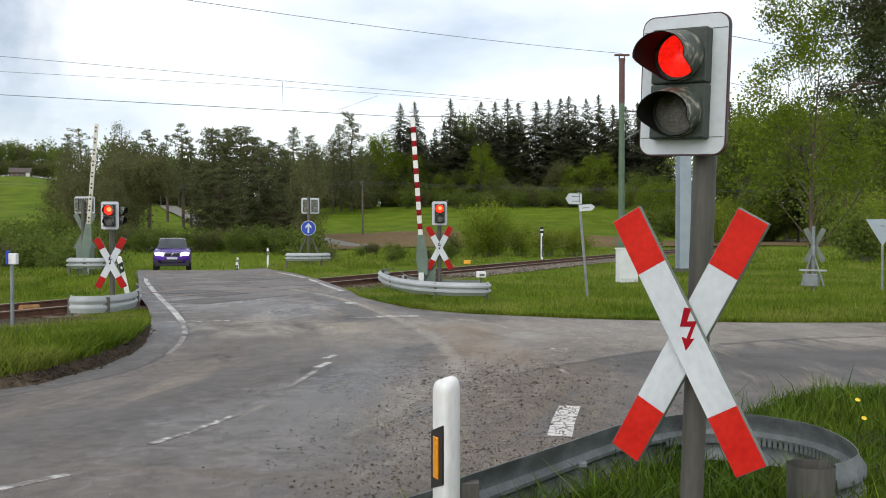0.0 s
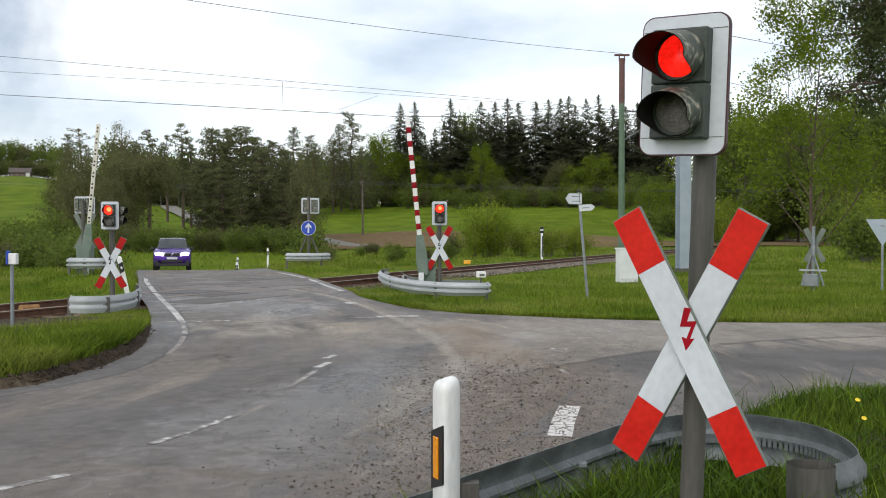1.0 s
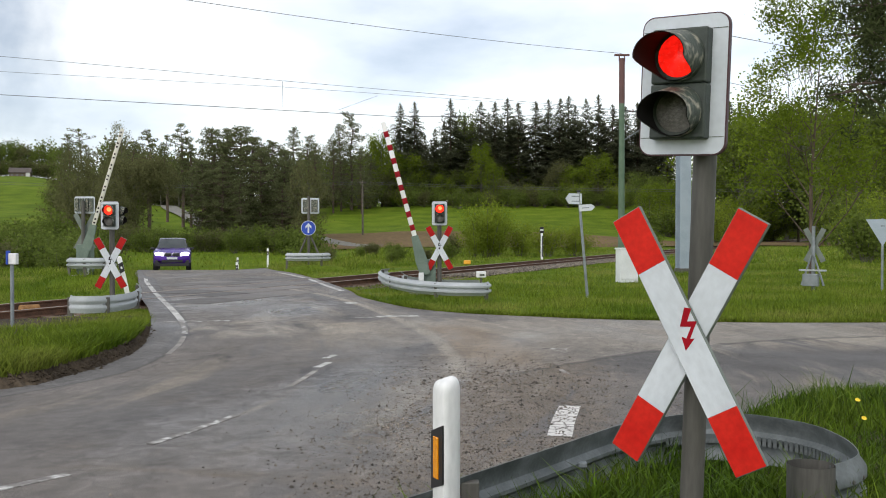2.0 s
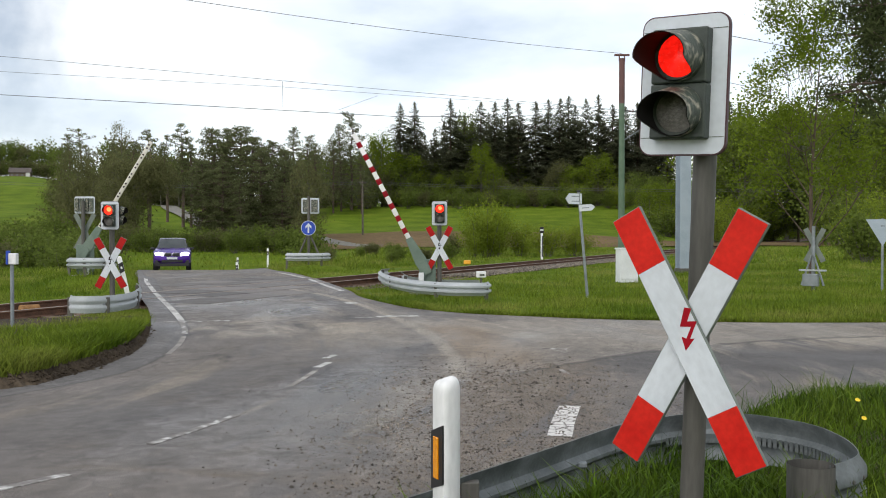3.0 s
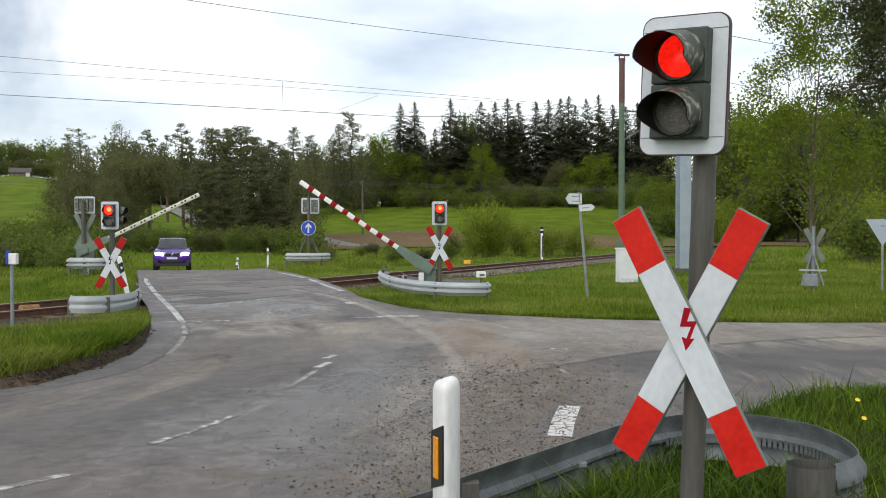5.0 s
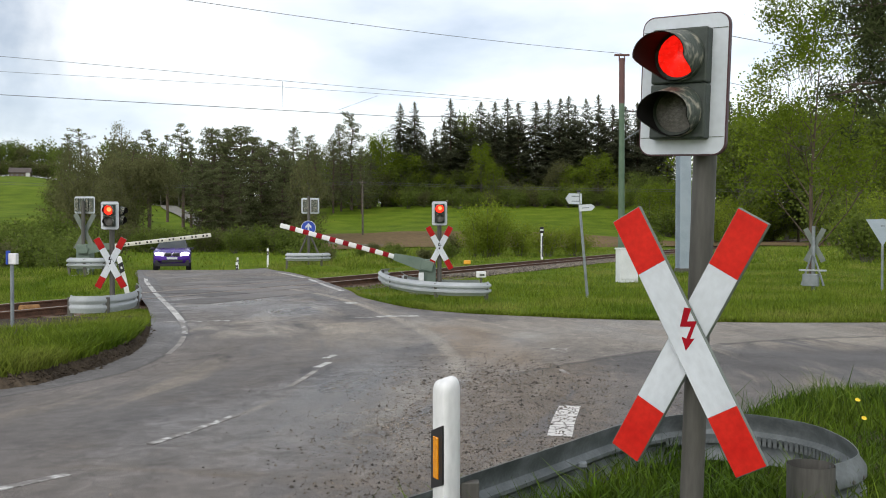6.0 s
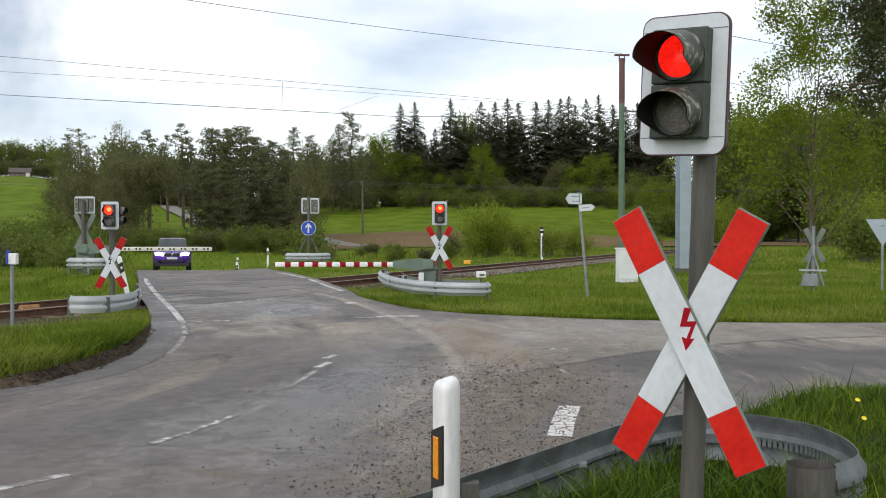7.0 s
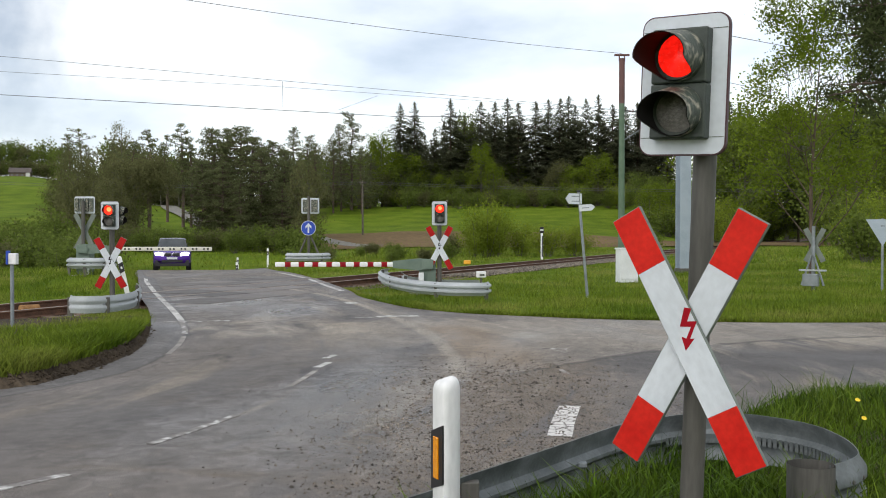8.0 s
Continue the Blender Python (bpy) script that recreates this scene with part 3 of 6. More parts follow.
def strip(name, pts, width, material, label, category, lift, parent=None, n=6, ragged=0.0):
    """A band on the ground along a smooth line."""
    bm = bmesh.new()
    path = spline([(x, y, 0) for x, y in pts], n)
    prev = None
    for i, p in enumerate(path):
        d = (path[min(i + 1, len(path) - 1)] - path[max(i - 1, 0)]).normalized()
        s = Vector((d.y, -d.x, 0)) * width / 2
        row = []
        r1 = 1 + ragged * noise.noise(Vector((p.x * 2.1, p.y * 2.1, 1.0)))
        r2 = 1 + ragged * noise.noise(Vector((p.x * 3.3, p.y * 3.3, 5.0)))
        for q in (p + s * r1, p - s * r2):
            row += [bm.verts.new((q.x, q.y, gz(q.x, q.y) + lift)), bm.verts.new((q.x, q.y, gz(q.x, q.y) + lift - 0.02))]
        if prev:
            bm.faces.new((prev[0], row[0], row[2], prev[2]))
            bm.faces.new((prev[0], prev[1], row[1], row[0]))
            bm.faces.new((prev[2], row[2], row[3], prev[3]))
        prev = row
    return tagged(part(name, bm, material, parent), label, category, kind="structure")


terrain()
sheet("road", ROAD_PLAN, ROAD, "worn grey asphalt road with damp patches and dirt at the junction", "road", 0.05)


EDGE_LINE = np.array([(p.x, p.y) for p in spline([(x, y, 0) for x, y in LEFT_EDGE[2:12]], 30)])


def bank_z(x, y):
    """Height of the cut sod bank along the inner edge of the bend, above the ground."""
    x, y = np.atleast_1d(np.asarray(x, float)), np.atleast_1d(np.asarray(y, float))
    out = np.zeros(len(x))
    near = (x < -3.5) & (x > -12) & (y > 5) & (y < 19)
    if near.any():
        q = np.stack([x[near], y[near]], 1)
        o = np.full(len(q), 99.0)
        for i in range(0, len(EDGE_LINE), 3):
            o = np.minimum(o, np.hypot(q[:, 0] - EDGE_LINE[i, 0], q[:, 1] - EDGE_LINE[i, 1]))
        up = np.interp(o, [0, 0.04, 0.14, 0.3, 0.9, 2.2, 3.2], [0.03, 0.07, 0.13, 0.17, 0.17, 0.08, 0.0])
        out[near] = up * np.interp(q[:, 1], [5, 7, 12.5, 15.5], [0.6, 1, 1, 0])
    return out


def soil_bank():
    """Crumbling earth face between the asphalt and the sod."""
    bm = bmesh.new()
    offs = (-0.03, 0.02, 0.05, 0.09, 0.13, 0.18, 0.24, 0.32, 0.5, 0.9, 1.5, 2.2, 3.0)
    pts = [Vector((x, y, 0)) for x, y in EDGE_LINE if y < 17]
    fine = [pts[i].lerp(pts[i + 1], k / 3) for i in range(len(pts) - 1) for k in range(3)]
    prev = None
    for i, p in enumerate(fine):
        d = (fine[min(i + 1, len(fine) - 1)] - fine[max(i - 1, 0)]).normalized()
        side = Vector((-d.y, d.x, 0))
        row = []
        for o in offs:
            j = 0.5 * noise.noise(Vector((p.x * 2.3, p.y * 2.3, 1))) + 0.5 * noise.noise(Vector((p.x * 8, p.y * 8, 4)))
            q = p + side * (o + 0.06 * j * min(1, o / 0.1))
            z = gz(q.x, q.y) + float(bank_z([q.x], [q.y])[0])
            z += 0.035 * noise.noise(Vector((q.x * 9, q.y * 9, 2))) * (0.02 < o < 0.6) - (0.06 if o < 0 else 0)
            row.append(bm.verts.new((q.x, q.y, z + 0.02)))
        if prev:
            for a, b, c, e in zip(prev, prev[1:], row[1:], row):
                bm.faces.new((a, b, c, e))
        prev = row
    tagged(part("soil_edge", bm, SOIL, smooth=True), "dark crumbling earth bank along the edge of the asphalt", "soil", kind="structure")


soil_bank()
# dark earth-coloured sheet put in for the shade between the near blades
sheet("verge_soil_shade", [(-1.0, 3.4), (0.3, 5.0), (1.7, 6.6), (2.7, 8.2), (4.4, 9.4), (8, 9.9), (8, 2.5), (2, 2.2)], SOIL, "dark earth sheet for the shade between tall verge grass blades", "soil", 0.03, 0.5)
sheet("field", [(-17, 93), (22, 92), (40, 100), (60, 122), (30, 126), (-6, 127), (-20, 124)], PLOUGHED, "brown ploughed field between green meadows", "field", 0.12, 4)
strip("path", [(-23, 142), (-16, 119), (-11.5, 108), (-8.6, 102.5), (-7.2, 100)], 2.6, PATH, "pale gravel farm track crossing the fields", "path", 0.14)
strip("path_2", [(-104, 335), (-88.8, 297), (-62, 215), (-53, 187), (-46.9, 174), (-42, 163), (-35, 146)], 3.2, PATH, "pale lane running down the hill", "path", 0.18)
strip("path_3", [(-110, 262), (-93, 240), (-82, 210)], 4, PATH, "pale lane over the hilltop", "path", 0.3)


def marking(pts, w, m=PAINT_LINE):
    return strip("road_marking", pts, w, m, "worn white painted road marking", "road marking", 0.0545)


marking([(-8.77, 28.31), (-6.95, 23.1), (-5.26, 18.45), (-4.32, 15.85)], 0.11)
marking([(-4.28, 15.7), (-3.96, 14.7), (-3.8, 14.1)], 0.09, PAINT_WORN)
marking([(-3.74, 13.84), (-3.58, 13.02), (-3.47, 12.23), (-3.45, 12.0)], 0.07, PAINT_FADED)
marking([(-4.55, 15.62), (-4.1, 15.80), (-3.55, 16.05)], 0.12, PAINT_WORN)
marking([(-5.9, 34.3), (-5.2, 32.4), (-4.14, 29.4), (-3.1, 25.6), (-2.46, 23.4)], 0.12)
marking([(-3.18, 5.20), (-2.67, 5.76), (-2.39, 6.10)], 0.085, PAINT_WORN)
marking([(-2.13, 6.97), (-1.93, 7.5), (-1.74, 8.08)], 0.075, PAINT_WORN)
marking([(-1.53, 9.59), (-1.47, 10.12), (-1.42, 10.65)], 0.06, PAINT_FADED)
marking([(-1.44, 10.91), (-1.35, 11.33)], 0.085)
marking([(-1.44, 11.69), (-1.35, 12.01)], 0.085)
marking([(-1.52, 16.98), (-1.27, 17.2)], 0.14, PAINT_WORN)
marking([(-1.2, 17.25), (-0.97, 17.43), (-0.45, 17.54)], 0.2)
marking([(-0.42, 17.54), (-0.2, 17.40)], 0.10, PAINT_FADED)
marking([(-2.04, 19.9), (-1.78, 20.0)], 0.28)
marking([(-2.5, 21.2), (-2.15, 21.3)], 0.22, PAINT_FADED)
marking([(0.88, 7.23), (1.00, 7.90), (1.13, 8.50)], 0.19, PAINT_CRACKED)
marking([(1.30, 12.72), (1.64, 12.63)], 0.06, PAINT_WORN)
marking([(1.42, 12.6), (1.56, 12.25)], 0.04, PAINT_FADED)
marking([(1.32, 10.75), (1.36, 10.4)], 0.05, PAINT_FADED)


# ---- railway ----
def railway():
    d = Vector((0.465, 1, 0)).normalized()
    side = Vector((d.y, -d.x, 0))
    top = 0.14

    def at(y, off=0.0, z=0.0):
        return Vector((track_x(y), y, 0)) + side * off + Vector((0, 0, z))

    track = empty("railway_track", Matrix(), "single railway track with rusty rails on brown ballast", "railway track")
    bed = bmesh.new()
    rows = [at(-6 + 3 * i) for i in range(110)]
    sweep(bed, rows, [(-2.0, -0.25), (-1.35, top - 0.19), (1.35, top - 0.19), (2.0, -0.25)], False)
    # the bed stops at the asphalt
    for f in list(bed.faces):
        c = f.calc_center_median()
        if bool(in_plan([c.x], [c.y])[0]):
            bed.faces.remove(f)
    part("ballast_bed", bed, BALLAST, track)
    prof = [(-0.07, -0.16), (0.07, -0.16), (0.07, -0.145), (0.012, -0.13), (0.012, -0.045), (0.036, -0.03), (0.036, -0.006), (-0.036, -0.006), (-0.036, -0.03), (-0.012, -0.045), (-0.012, -0.13), (-0.07, -0.145)]
    for off in (-0.7525, 0.7525):
        pts = [at(-6 + 2 * i, off, top + 0.018) for i in range(165)]
        rail = part("rail", sweep(bmesh.new(), pts, prof), RUST, track)
        head = part("rail_head", sweep(bmesh.new(), pts, [(-0.034, -0.006), (0.034, -0.006), (0.03, 0.0), (-0.03, 0.0)]), RAILTOP, rail, "worn shiny rail head")
    y = 9.0
    bm = bmesh.new()
    box(bm, (0, 0, 0), (2.5, 0.25, 0.16), 0.015)
    first = None
    while y < 92:
        p = at(y, 0, top - 0.17)
        y += 0.65 * d.y
        if bool(in_plan([p.x + 0.4], [p.y])[0]) or bool(in_plan([p.x - 0.4], [p.y])[0]):
            continue
        if first is None:
            first = part("sleeper", bm, SLEEPER, track)
            ob = first
        else:
            ob = new("sleeper", first.data)
            ob.parent = track
        ob.matrix_basis = Matrix.Translation(p + Vector((0, 0, -0.04))) @ pose(0, 0, 0, 0, 0, -24.9)
    rng = np.random.default_rng(5)
    verts, faces = [], []
    for _ in range(9000):
        yy = rng.uniform(12, 62)
        off = rng.normal(0, 1.0)
        off = max(-1.9, min(1.9, off))
        p = at(yy, off, top - 0.165 - max(0, abs(off) - 1.3) * 0.35)
        if abs(abs(off) - 0.75) < 0.09:
            continue
        add_stone(verts, faces, p, rng.uniform(0.03, 0.06), rng)
    # gravel shoulder beside the straight
    for _ in range(5000):
        p = at(rng.uniform(33, 54), 1.5 + 1.5 * rng.uniform() ** 1.6)
        p.z = gz(p.x, p.y) + 0.015
        add_stone(verts, faces, p, rng.uniform(0.025, 0.06), rng)
    inside = in_plan([v[0] for v in verts], [v[1] for v in verts])
    keep = [f for f in faces if not inside[f[0]]]
    me = bpy.data.meshes.new("ballast")
    me.from_pydata(verts, [], keep)
    me.materials.append(STONE)
    ob = new("ballast", me)
    ob.parent = track
    tagged(ob, "loose grey-brown ballast stones", kind="stuff")
    # rubber and concrete panels in the crossing
    for off in (-2.3, -1.25, 0.0, 1.25, 2.3):
        for k in range(9):
            yy = 19.2 + 1.28 * k - off * 0.35
            c = at(yy, off)
            b2 = bmesh.new()
            w = 1.28 if off == 0.0 else (0.80 if abs(off) < 2 else 1.2)
            box(b2, (0, 0, 0), (w - 0.03, 1.36, 0.06), 0.012)
            corners = [c + d * sy * 0.75 + side * sx * w / 2 for sx in (-1, 1) for sy in (-1, 1)]
            if not all(in_plan([q.x for q in corners], [q.y for q in corners])):
                b2.free()
                continue
            ob = part("crossing_panel", b2, PANEL, track)
            ob.matrix_basis = Matrix.Translation((c.x, c.y, gz(c.x, c.y) + 0.029 + 0.004 * (k % 2))) @ pose(0, 0, 0, 0, 0, -24.9)


def add_stone(verts, faces, p, s, rng):
    base = len(verts)
    r = rng.uniform(0.6, 1.2, (6,)) * s
    a = rng.uniform(0, 6.28)
    ca, sa = math.cos(a), math.sin(a)
    for (x, y, z), k in zip(((1, 0, 0), (-1, 0, 0), (0, 1, 0), (0, -1, 0), (0, 0, 0.8), (0, 0, -0.7)), r):
        verts.append((p[0] + (x * ca - y * sa) * k, p[1] + (x * sa + y * ca) * k, p[2] + z * k))
    for f in ((0, 2, 4), (2, 1, 4), (1, 3, 4), (3, 0, 4), (2, 0, 5), (1, 2, 5), (3, 1, 5), (0, 3, 5)):
        faces.append(tuple(base + i for i in f))


def pebbles():
    rng = np.random.default_rng(11)
    verts, faces = [], []
    for _ in range(13000):
        y = 5.2 + abs(rng.normal(0, 3.0))
        x = 0.15 + 0.10 * (y - 5) + rng.normal(0, 0.55 + 0.05 * (y - 5))
        p = (x, y, gz(x, y) + 0.052)
        add_stone(verts, faces, p, 0.0035 + 0.012 * rng.uniform(0, 1) ** 4, rng)
    for _ in range(1500):
        x, y = rng.normal(0.75, 0.55), rng.normal(9.9, 0.85)
        add_stone(verts, faces, (x, y, gz(x, y) + 0.052), 0.005 + 0.020 * rng.uniform(0, 1) ** 3, rng)
    inside = in_plan([v[0] for v in verts], [v[1] for v in verts])
    me = bpy.data.meshes.new("gravel")
    me.from_pydata(verts, [], [f for f in faces if inside[f[0]]])
    me.materials.append(STONE)
    tagged(new("gravel", me), "loose gravel scattered on the asphalt by the junction", "gravel", kind="stuff")


railway()
pebbles()


# ---- guard rails ----
def guard_rail(plan, base, label, material, posts=(), flip=1, cap=False, top=0.62, height=0.31, depth=1.0):
    """A steel W-beam on short posts along a plan line."""
    g = empty("guard_rail", Matrix(), label, "guard rail", "guard rails at the crossing")
    path = [Vector((p.x, p.y, base)) for p in spline([(x, y, 0) for x, y in plan], 8)]
    lo, t = top - height, 0.006
    f = [(0.0, 0), (0.012, 0.03), (0.075, 0.075), (0.075, 0.115), (0.012, 0.145), (0.012, 0.165), (0.075, 0.195), (0.075, 0.235), (0.012, 0.285), (0.0, 0.31)]
    f = [(s * flip * depth, u * height / 0.31 + lo) for s, u in f]
    prof = f + [(s - t, u) for s, u in f[::-1]]
    beam = part("beam", sweep(bmesh.new(), path, prof), material, g, smooth=True)
    for i in posts:
        p = path[int(i * (len(path) - 1))]
        b = bmesh.new()
        low = gz(p.x, p.y) - 0.1
        box(b, (p.x, p.y, (p.z + top - 0.03 + low) / 2), (0.09, 0.07, p.z + top - 0.03 - low), 0.006)
        part("post", b, POLE, g)
    for i in (0.12, 0.38, 0.62, 0.88):
        p = path[int(i * (len(path) - 1))]
        b = bmesh.new()
        box(b, (p.x, p.y, p.z + top - 0.155), (0.05, 0.05, 0.03), 0.006)
        part("bolt", b, GALV, g)
    if cap:
        p = path[-1]
        b = bmesh.new()
        c = Vector((p.x - 0.10, p.y - 0.02, p.z))
        for r in (0.116, 0.109):
            rod(b, c + Vector((0, 0, lo - 0.12)), c + Vector((0, 0, top + 0.01)), r, seg=28, caps=False)
        part("end_cap", b, POLE, g, "rounded dark grey end cap", smooth=True)
        # kinks pressed into the inner fold where the beam is bent
        n = len(path)
        for i in range(46):
            f = (0.50 + 0.30 * i / 45) * (n - 1)
            a, q = path[int(f)], path[min(int(f) + 1, n - 1)]
            m = a.lerp(q, f - int(f))
            d = (q - a).normalized()
            side = Vector((d.y, -d.x, 0)) * flip
            b = bmesh.new()
            box(b, (0, 0, 0), (0.026, 0.005, 0.06), 0.002)
            rib = part("rib", b, GALV_DULL, g)
            rib.matrix_basis = Matrix.Translation(m - side * 0.006 + Vector((0, 0, top - 0.165))) @ Matrix.Rotation(math.atan2(d.y, d.x), 4, "Z")
        for f in (0.90, 0.945):
            p2, p3 = path[int(f * (n - 1))], path[int(f * (n - 1)) + 1]
            d = (p3 - p2).normalized()
            out = Vector((d.y, -d.x, 0)) * flip
            for z in (top - 0.10, top - 0.21):
                q = p2 + out * 0.036 + Vector((0, 0, z))
                part("bolt", rod(bmesh.new(), q, q + out * 0.018, 0.014, 0.010, 8), POLE, g)
    return g


guard_rail([(-9, -3.2), (-4, 0.9), (-1.2, 3.2), (-0.17, 4.22), (0.07, 4.56), (0.68, 5.33), (1.09, 5.85), (1.43, 6.11), (1.71, 6.23), (1.99, 6.17), (2.24, 5.88), (2.29, 5.49), (2.22, 5.12), (2.08, 4.93), (1.95, 4.83)], 0.0,
           "galvanised steel guard rail with a curved end in tall grass", GALV_DULL, (0.3, 0.55), flip=-1, cap=True, top=0.42, depth=0.55)
guard_rail([(-1.7, 30.6), (-1.93, 30.0), (-1.72, 27.4), (-1.25, 24.9), (-0.65, 23.2), (0.0, 22.4), (0.62, 22.1), (0.98, 22.2), (1.07, 22.7)], 0.0,
           "pale steel guard rail curving round the barrier base", GALV_PALE, (0.1, 0.35, 0.6, 0.9), top=0.42)
guard_rail([(-1.25, 28.6), (-0.95, 26.0), (-0.55, 24.7), (0.1, 23.9), (0.9, 23.7)], 0.0,
           "second pale guard rail behind the curved one", GALV_PALE, (0.2, 0.7), flip=-1, top=0.40)
guard_rail([(-6.80, 17.6), (-6.70, 17.3), (-6.35, 17.2), (-6.02, 17.5), (-5.95, 18.3), (-6.15, 19.3), (-6.5, 20.6), (-6.9, 21.6)], 0.0,
           "pale steel guard rail curving round the crossing signal", GALV_PALE, (0.1, 0.4, 0.7, 0.95), top=0.44, depth=0.4)
guard_rail([(-10.95, 28.3), (-10.85, 27.9), (-10.3, 27.6), (-9.85, 27.7), (-9.6, 28.1)], 0.36,
           "pale steel guard rail in front of the far barrier", GALV_PALE, (0.2, 0.5, 0.8), top=0.48)
guard_rail([(-6.3, 39.0), (-6.2, 38.4), (-5.6, 38.1), (-4.9, 38.2), (-4.6, 38.8)], 0.30,
           "grey steel guard rail round the island sign post", GALV_PALE, (0.2, 0.8), top=0.44)


# ---- crossing signals ----
def cross_arm(parent, sign, y, z, bolt, half=0.6, w=0.145, tilt=28.5, tint=False, red_from=0.345):
    turn = pose(0, 0, 0, 0, sign * tilt, 0)
    b = bmesh.new()
    box(b, (0, -0.003, 0), (w, 0.022, 2 * half), 0.004)
    arm = part("cross_arm", b, BOARD_BACK, parent)
    arm.matrix_basis = Matrix.Translation((0, y, z)) @ turn
    # far crosses take the darker red and a black bolt mark
    red = SIGN_RED_DARK if tint else SIGN_RED
    for z0, z1, m, nm in ((-half + 0.004, -red_from, red, "red_end"), (-red_from, red_from, SIGN_WHITE, "white_face"), (red_from, half - 0.004, red, "red_end")):
        b = bmesh.new()
        box(b, (0, -0.0155, (z0 + z1) / 2), (w - 0.008, 0.004, z1 - z0 - 0.001))
        part(nm, b, m, arm)
    if bolt:
        b = bmesh.new()
        k = 0.09
        c, s = math.cos(radians(28.5)), math.sin(radians(28.5))
        shape = [(-0.10, 1.0), (0.24, 0.97), (0.05, 0.36), (0.52, 0.40), (0.20, -0.44), (0.42, -0.40), (0.0, -1.0), (-0.22, -0.36), (0.02, -0.44), (0.24, 0.12), (-0.30, 0.10)]
        out = []
        for px, pz in shape:
            px, pz = px * k + (-0.012 if tint else 0.001), pz * k + (0.045 if tint else 0.038)
            out.append((px * c - pz * s * sign * 1.0, px * s * sign + pz * c))
        prism(b, out, -0.0195, -0.0185)
        part("bolt_mark", b, VISOR_IN if tint else BOLT_RED, arm, "dark lightning bolt mark" if tint else "red lightning bolt mark")
    return arm


def signal_head(parent, z, far=False, k=1.0, y=0.0, x=0.0, back=False, lit=True, turn=0.0, plate=True):
    """Back plate, dark housing and two hooded lamps. Faces -y."""
    hold = Matrix.Translation((x, y, z)) @ pose(0, 0, 0, 0, 0, turn) @ Matrix.Scale(k, 4)

    def put(ob):
        ob.matrix_basis = hold
        return ob

    if plate:
        put(part("edge_band", prism(bmesh.new(), rounded(0.390, 0.606, 0.055), -0.003, 0.022), EDGE_DARK, parent, "dark edge of the plate"))
        bp = put(part("backplate", prism(bmesh.new(), rounded(0.378, 0.594, 0.05), -0.006, -0.0035), PLATE_WHITE, parent, "pale grey-white rounded back plate"))
        for zz in (0.235, -0.225):
            part("seam", box(bmesh.new(), (0, -0.0065, zz), (0.374, 0.002, 0.003)), VISOR, bp)
    b = bmesh.new()
    box(b, (0.0, -0.035, 0.118), (0.246, 0.07, 0.234), 0.008)
    box(b, (0.0, -0.035, -0.118), (0.246, 0.07, 0.234), 0.008)
    house = put(part("housing", b, HOUSING, parent, "dark green lamp housing"))
    if back:
        b = bmesh.new()
        box(b, (-0.08, 0.06, 0), (0.13, 0.07, 0.46), 0.008)
        box(b, (0.085, 0.06, 0), (0.13, 0.07, 0.46), 0.008)
        put(part("rear_housing", b, VISOR, parent, "grey-green rear housing"))
        put(part("rear_plate", prism(bmesh.new(), rounded(0.388, 0.60, 0.055), 0.0225, 0.026), PLATE_WHITE, parent, "pale rear of the plate"))
    for zz, lamp, reach in ((0.117, True, 0.19), (-0.117, False, 0.13)):
        lens = bmesh.new()
        n = 24
        ring = [[lens.verts.new(((0.104 if far else 0.092) * r * math.cos(2 * math.pi * i / n), -0.072 - 0.02 * (1 - r * r), zz + (0.104 if far else 0.092) * r * math.sin(2 * math.pi * i / n))) for i in range(n)] for r in (1.0, 0.7, 0.35)]
        tip = lens.verts.new((0, -0.092, zz))
        for a, c in zip(ring, ring[1:]):
            for i in range(n):
                lens.faces.new((a[i], a[(i + 1) % n], c[(i + 1) % n], c[i]))
        for i in range(n):
            lens.faces.new((ring[-1][i], ring[-1][(i + 1) % n], tip))
        lm = (LENS_RED_FAR if far else LENS_RED) if (lamp and lit) else LENS_DARK
        ln = put(part("lens", lens, lm, parent, "lit red lens" if lamp and lit else "dark dusty lens", smooth=True))
        if far and lamp and lit:
            part("lamp_core", rod(bmesh.new(), (0.008, -0.09, zz + 0.012), (0.008, -0.097, zz + 0.012), 0.05, 0.04, 14), LENS_HOT, ln)
        # hood: a tube cut away below
        for r, m, nm in ((0.111, VISOR, "visor"), (0.107, VISOR_IN, "visor_lining")):
            h = bmesh.new()
            rows = []
            for i in range(49):
                a = radians(-90 + 360 * i / 48)
                up = (math.sin(a) + 1) / 2
                ln2 = 0.045 + reach * (0.45 if far else 1.0) * ss(0.10, 0.44, up)
                rows.append((h.verts.new((r * math.cos(a), -0.066, zz + r * math.sin(a))), h.verts.new((r * math.cos(a), -0.066 - ln2, zz + r * math.sin(a) - (0.018 if far else 0.045) * up))))
            for a, c in zip(rows, rows[1:]):
                h.faces.new((a[0], c[0], c[1], a[1]))
            put(part(nm, h, m, parent, smooth=True))


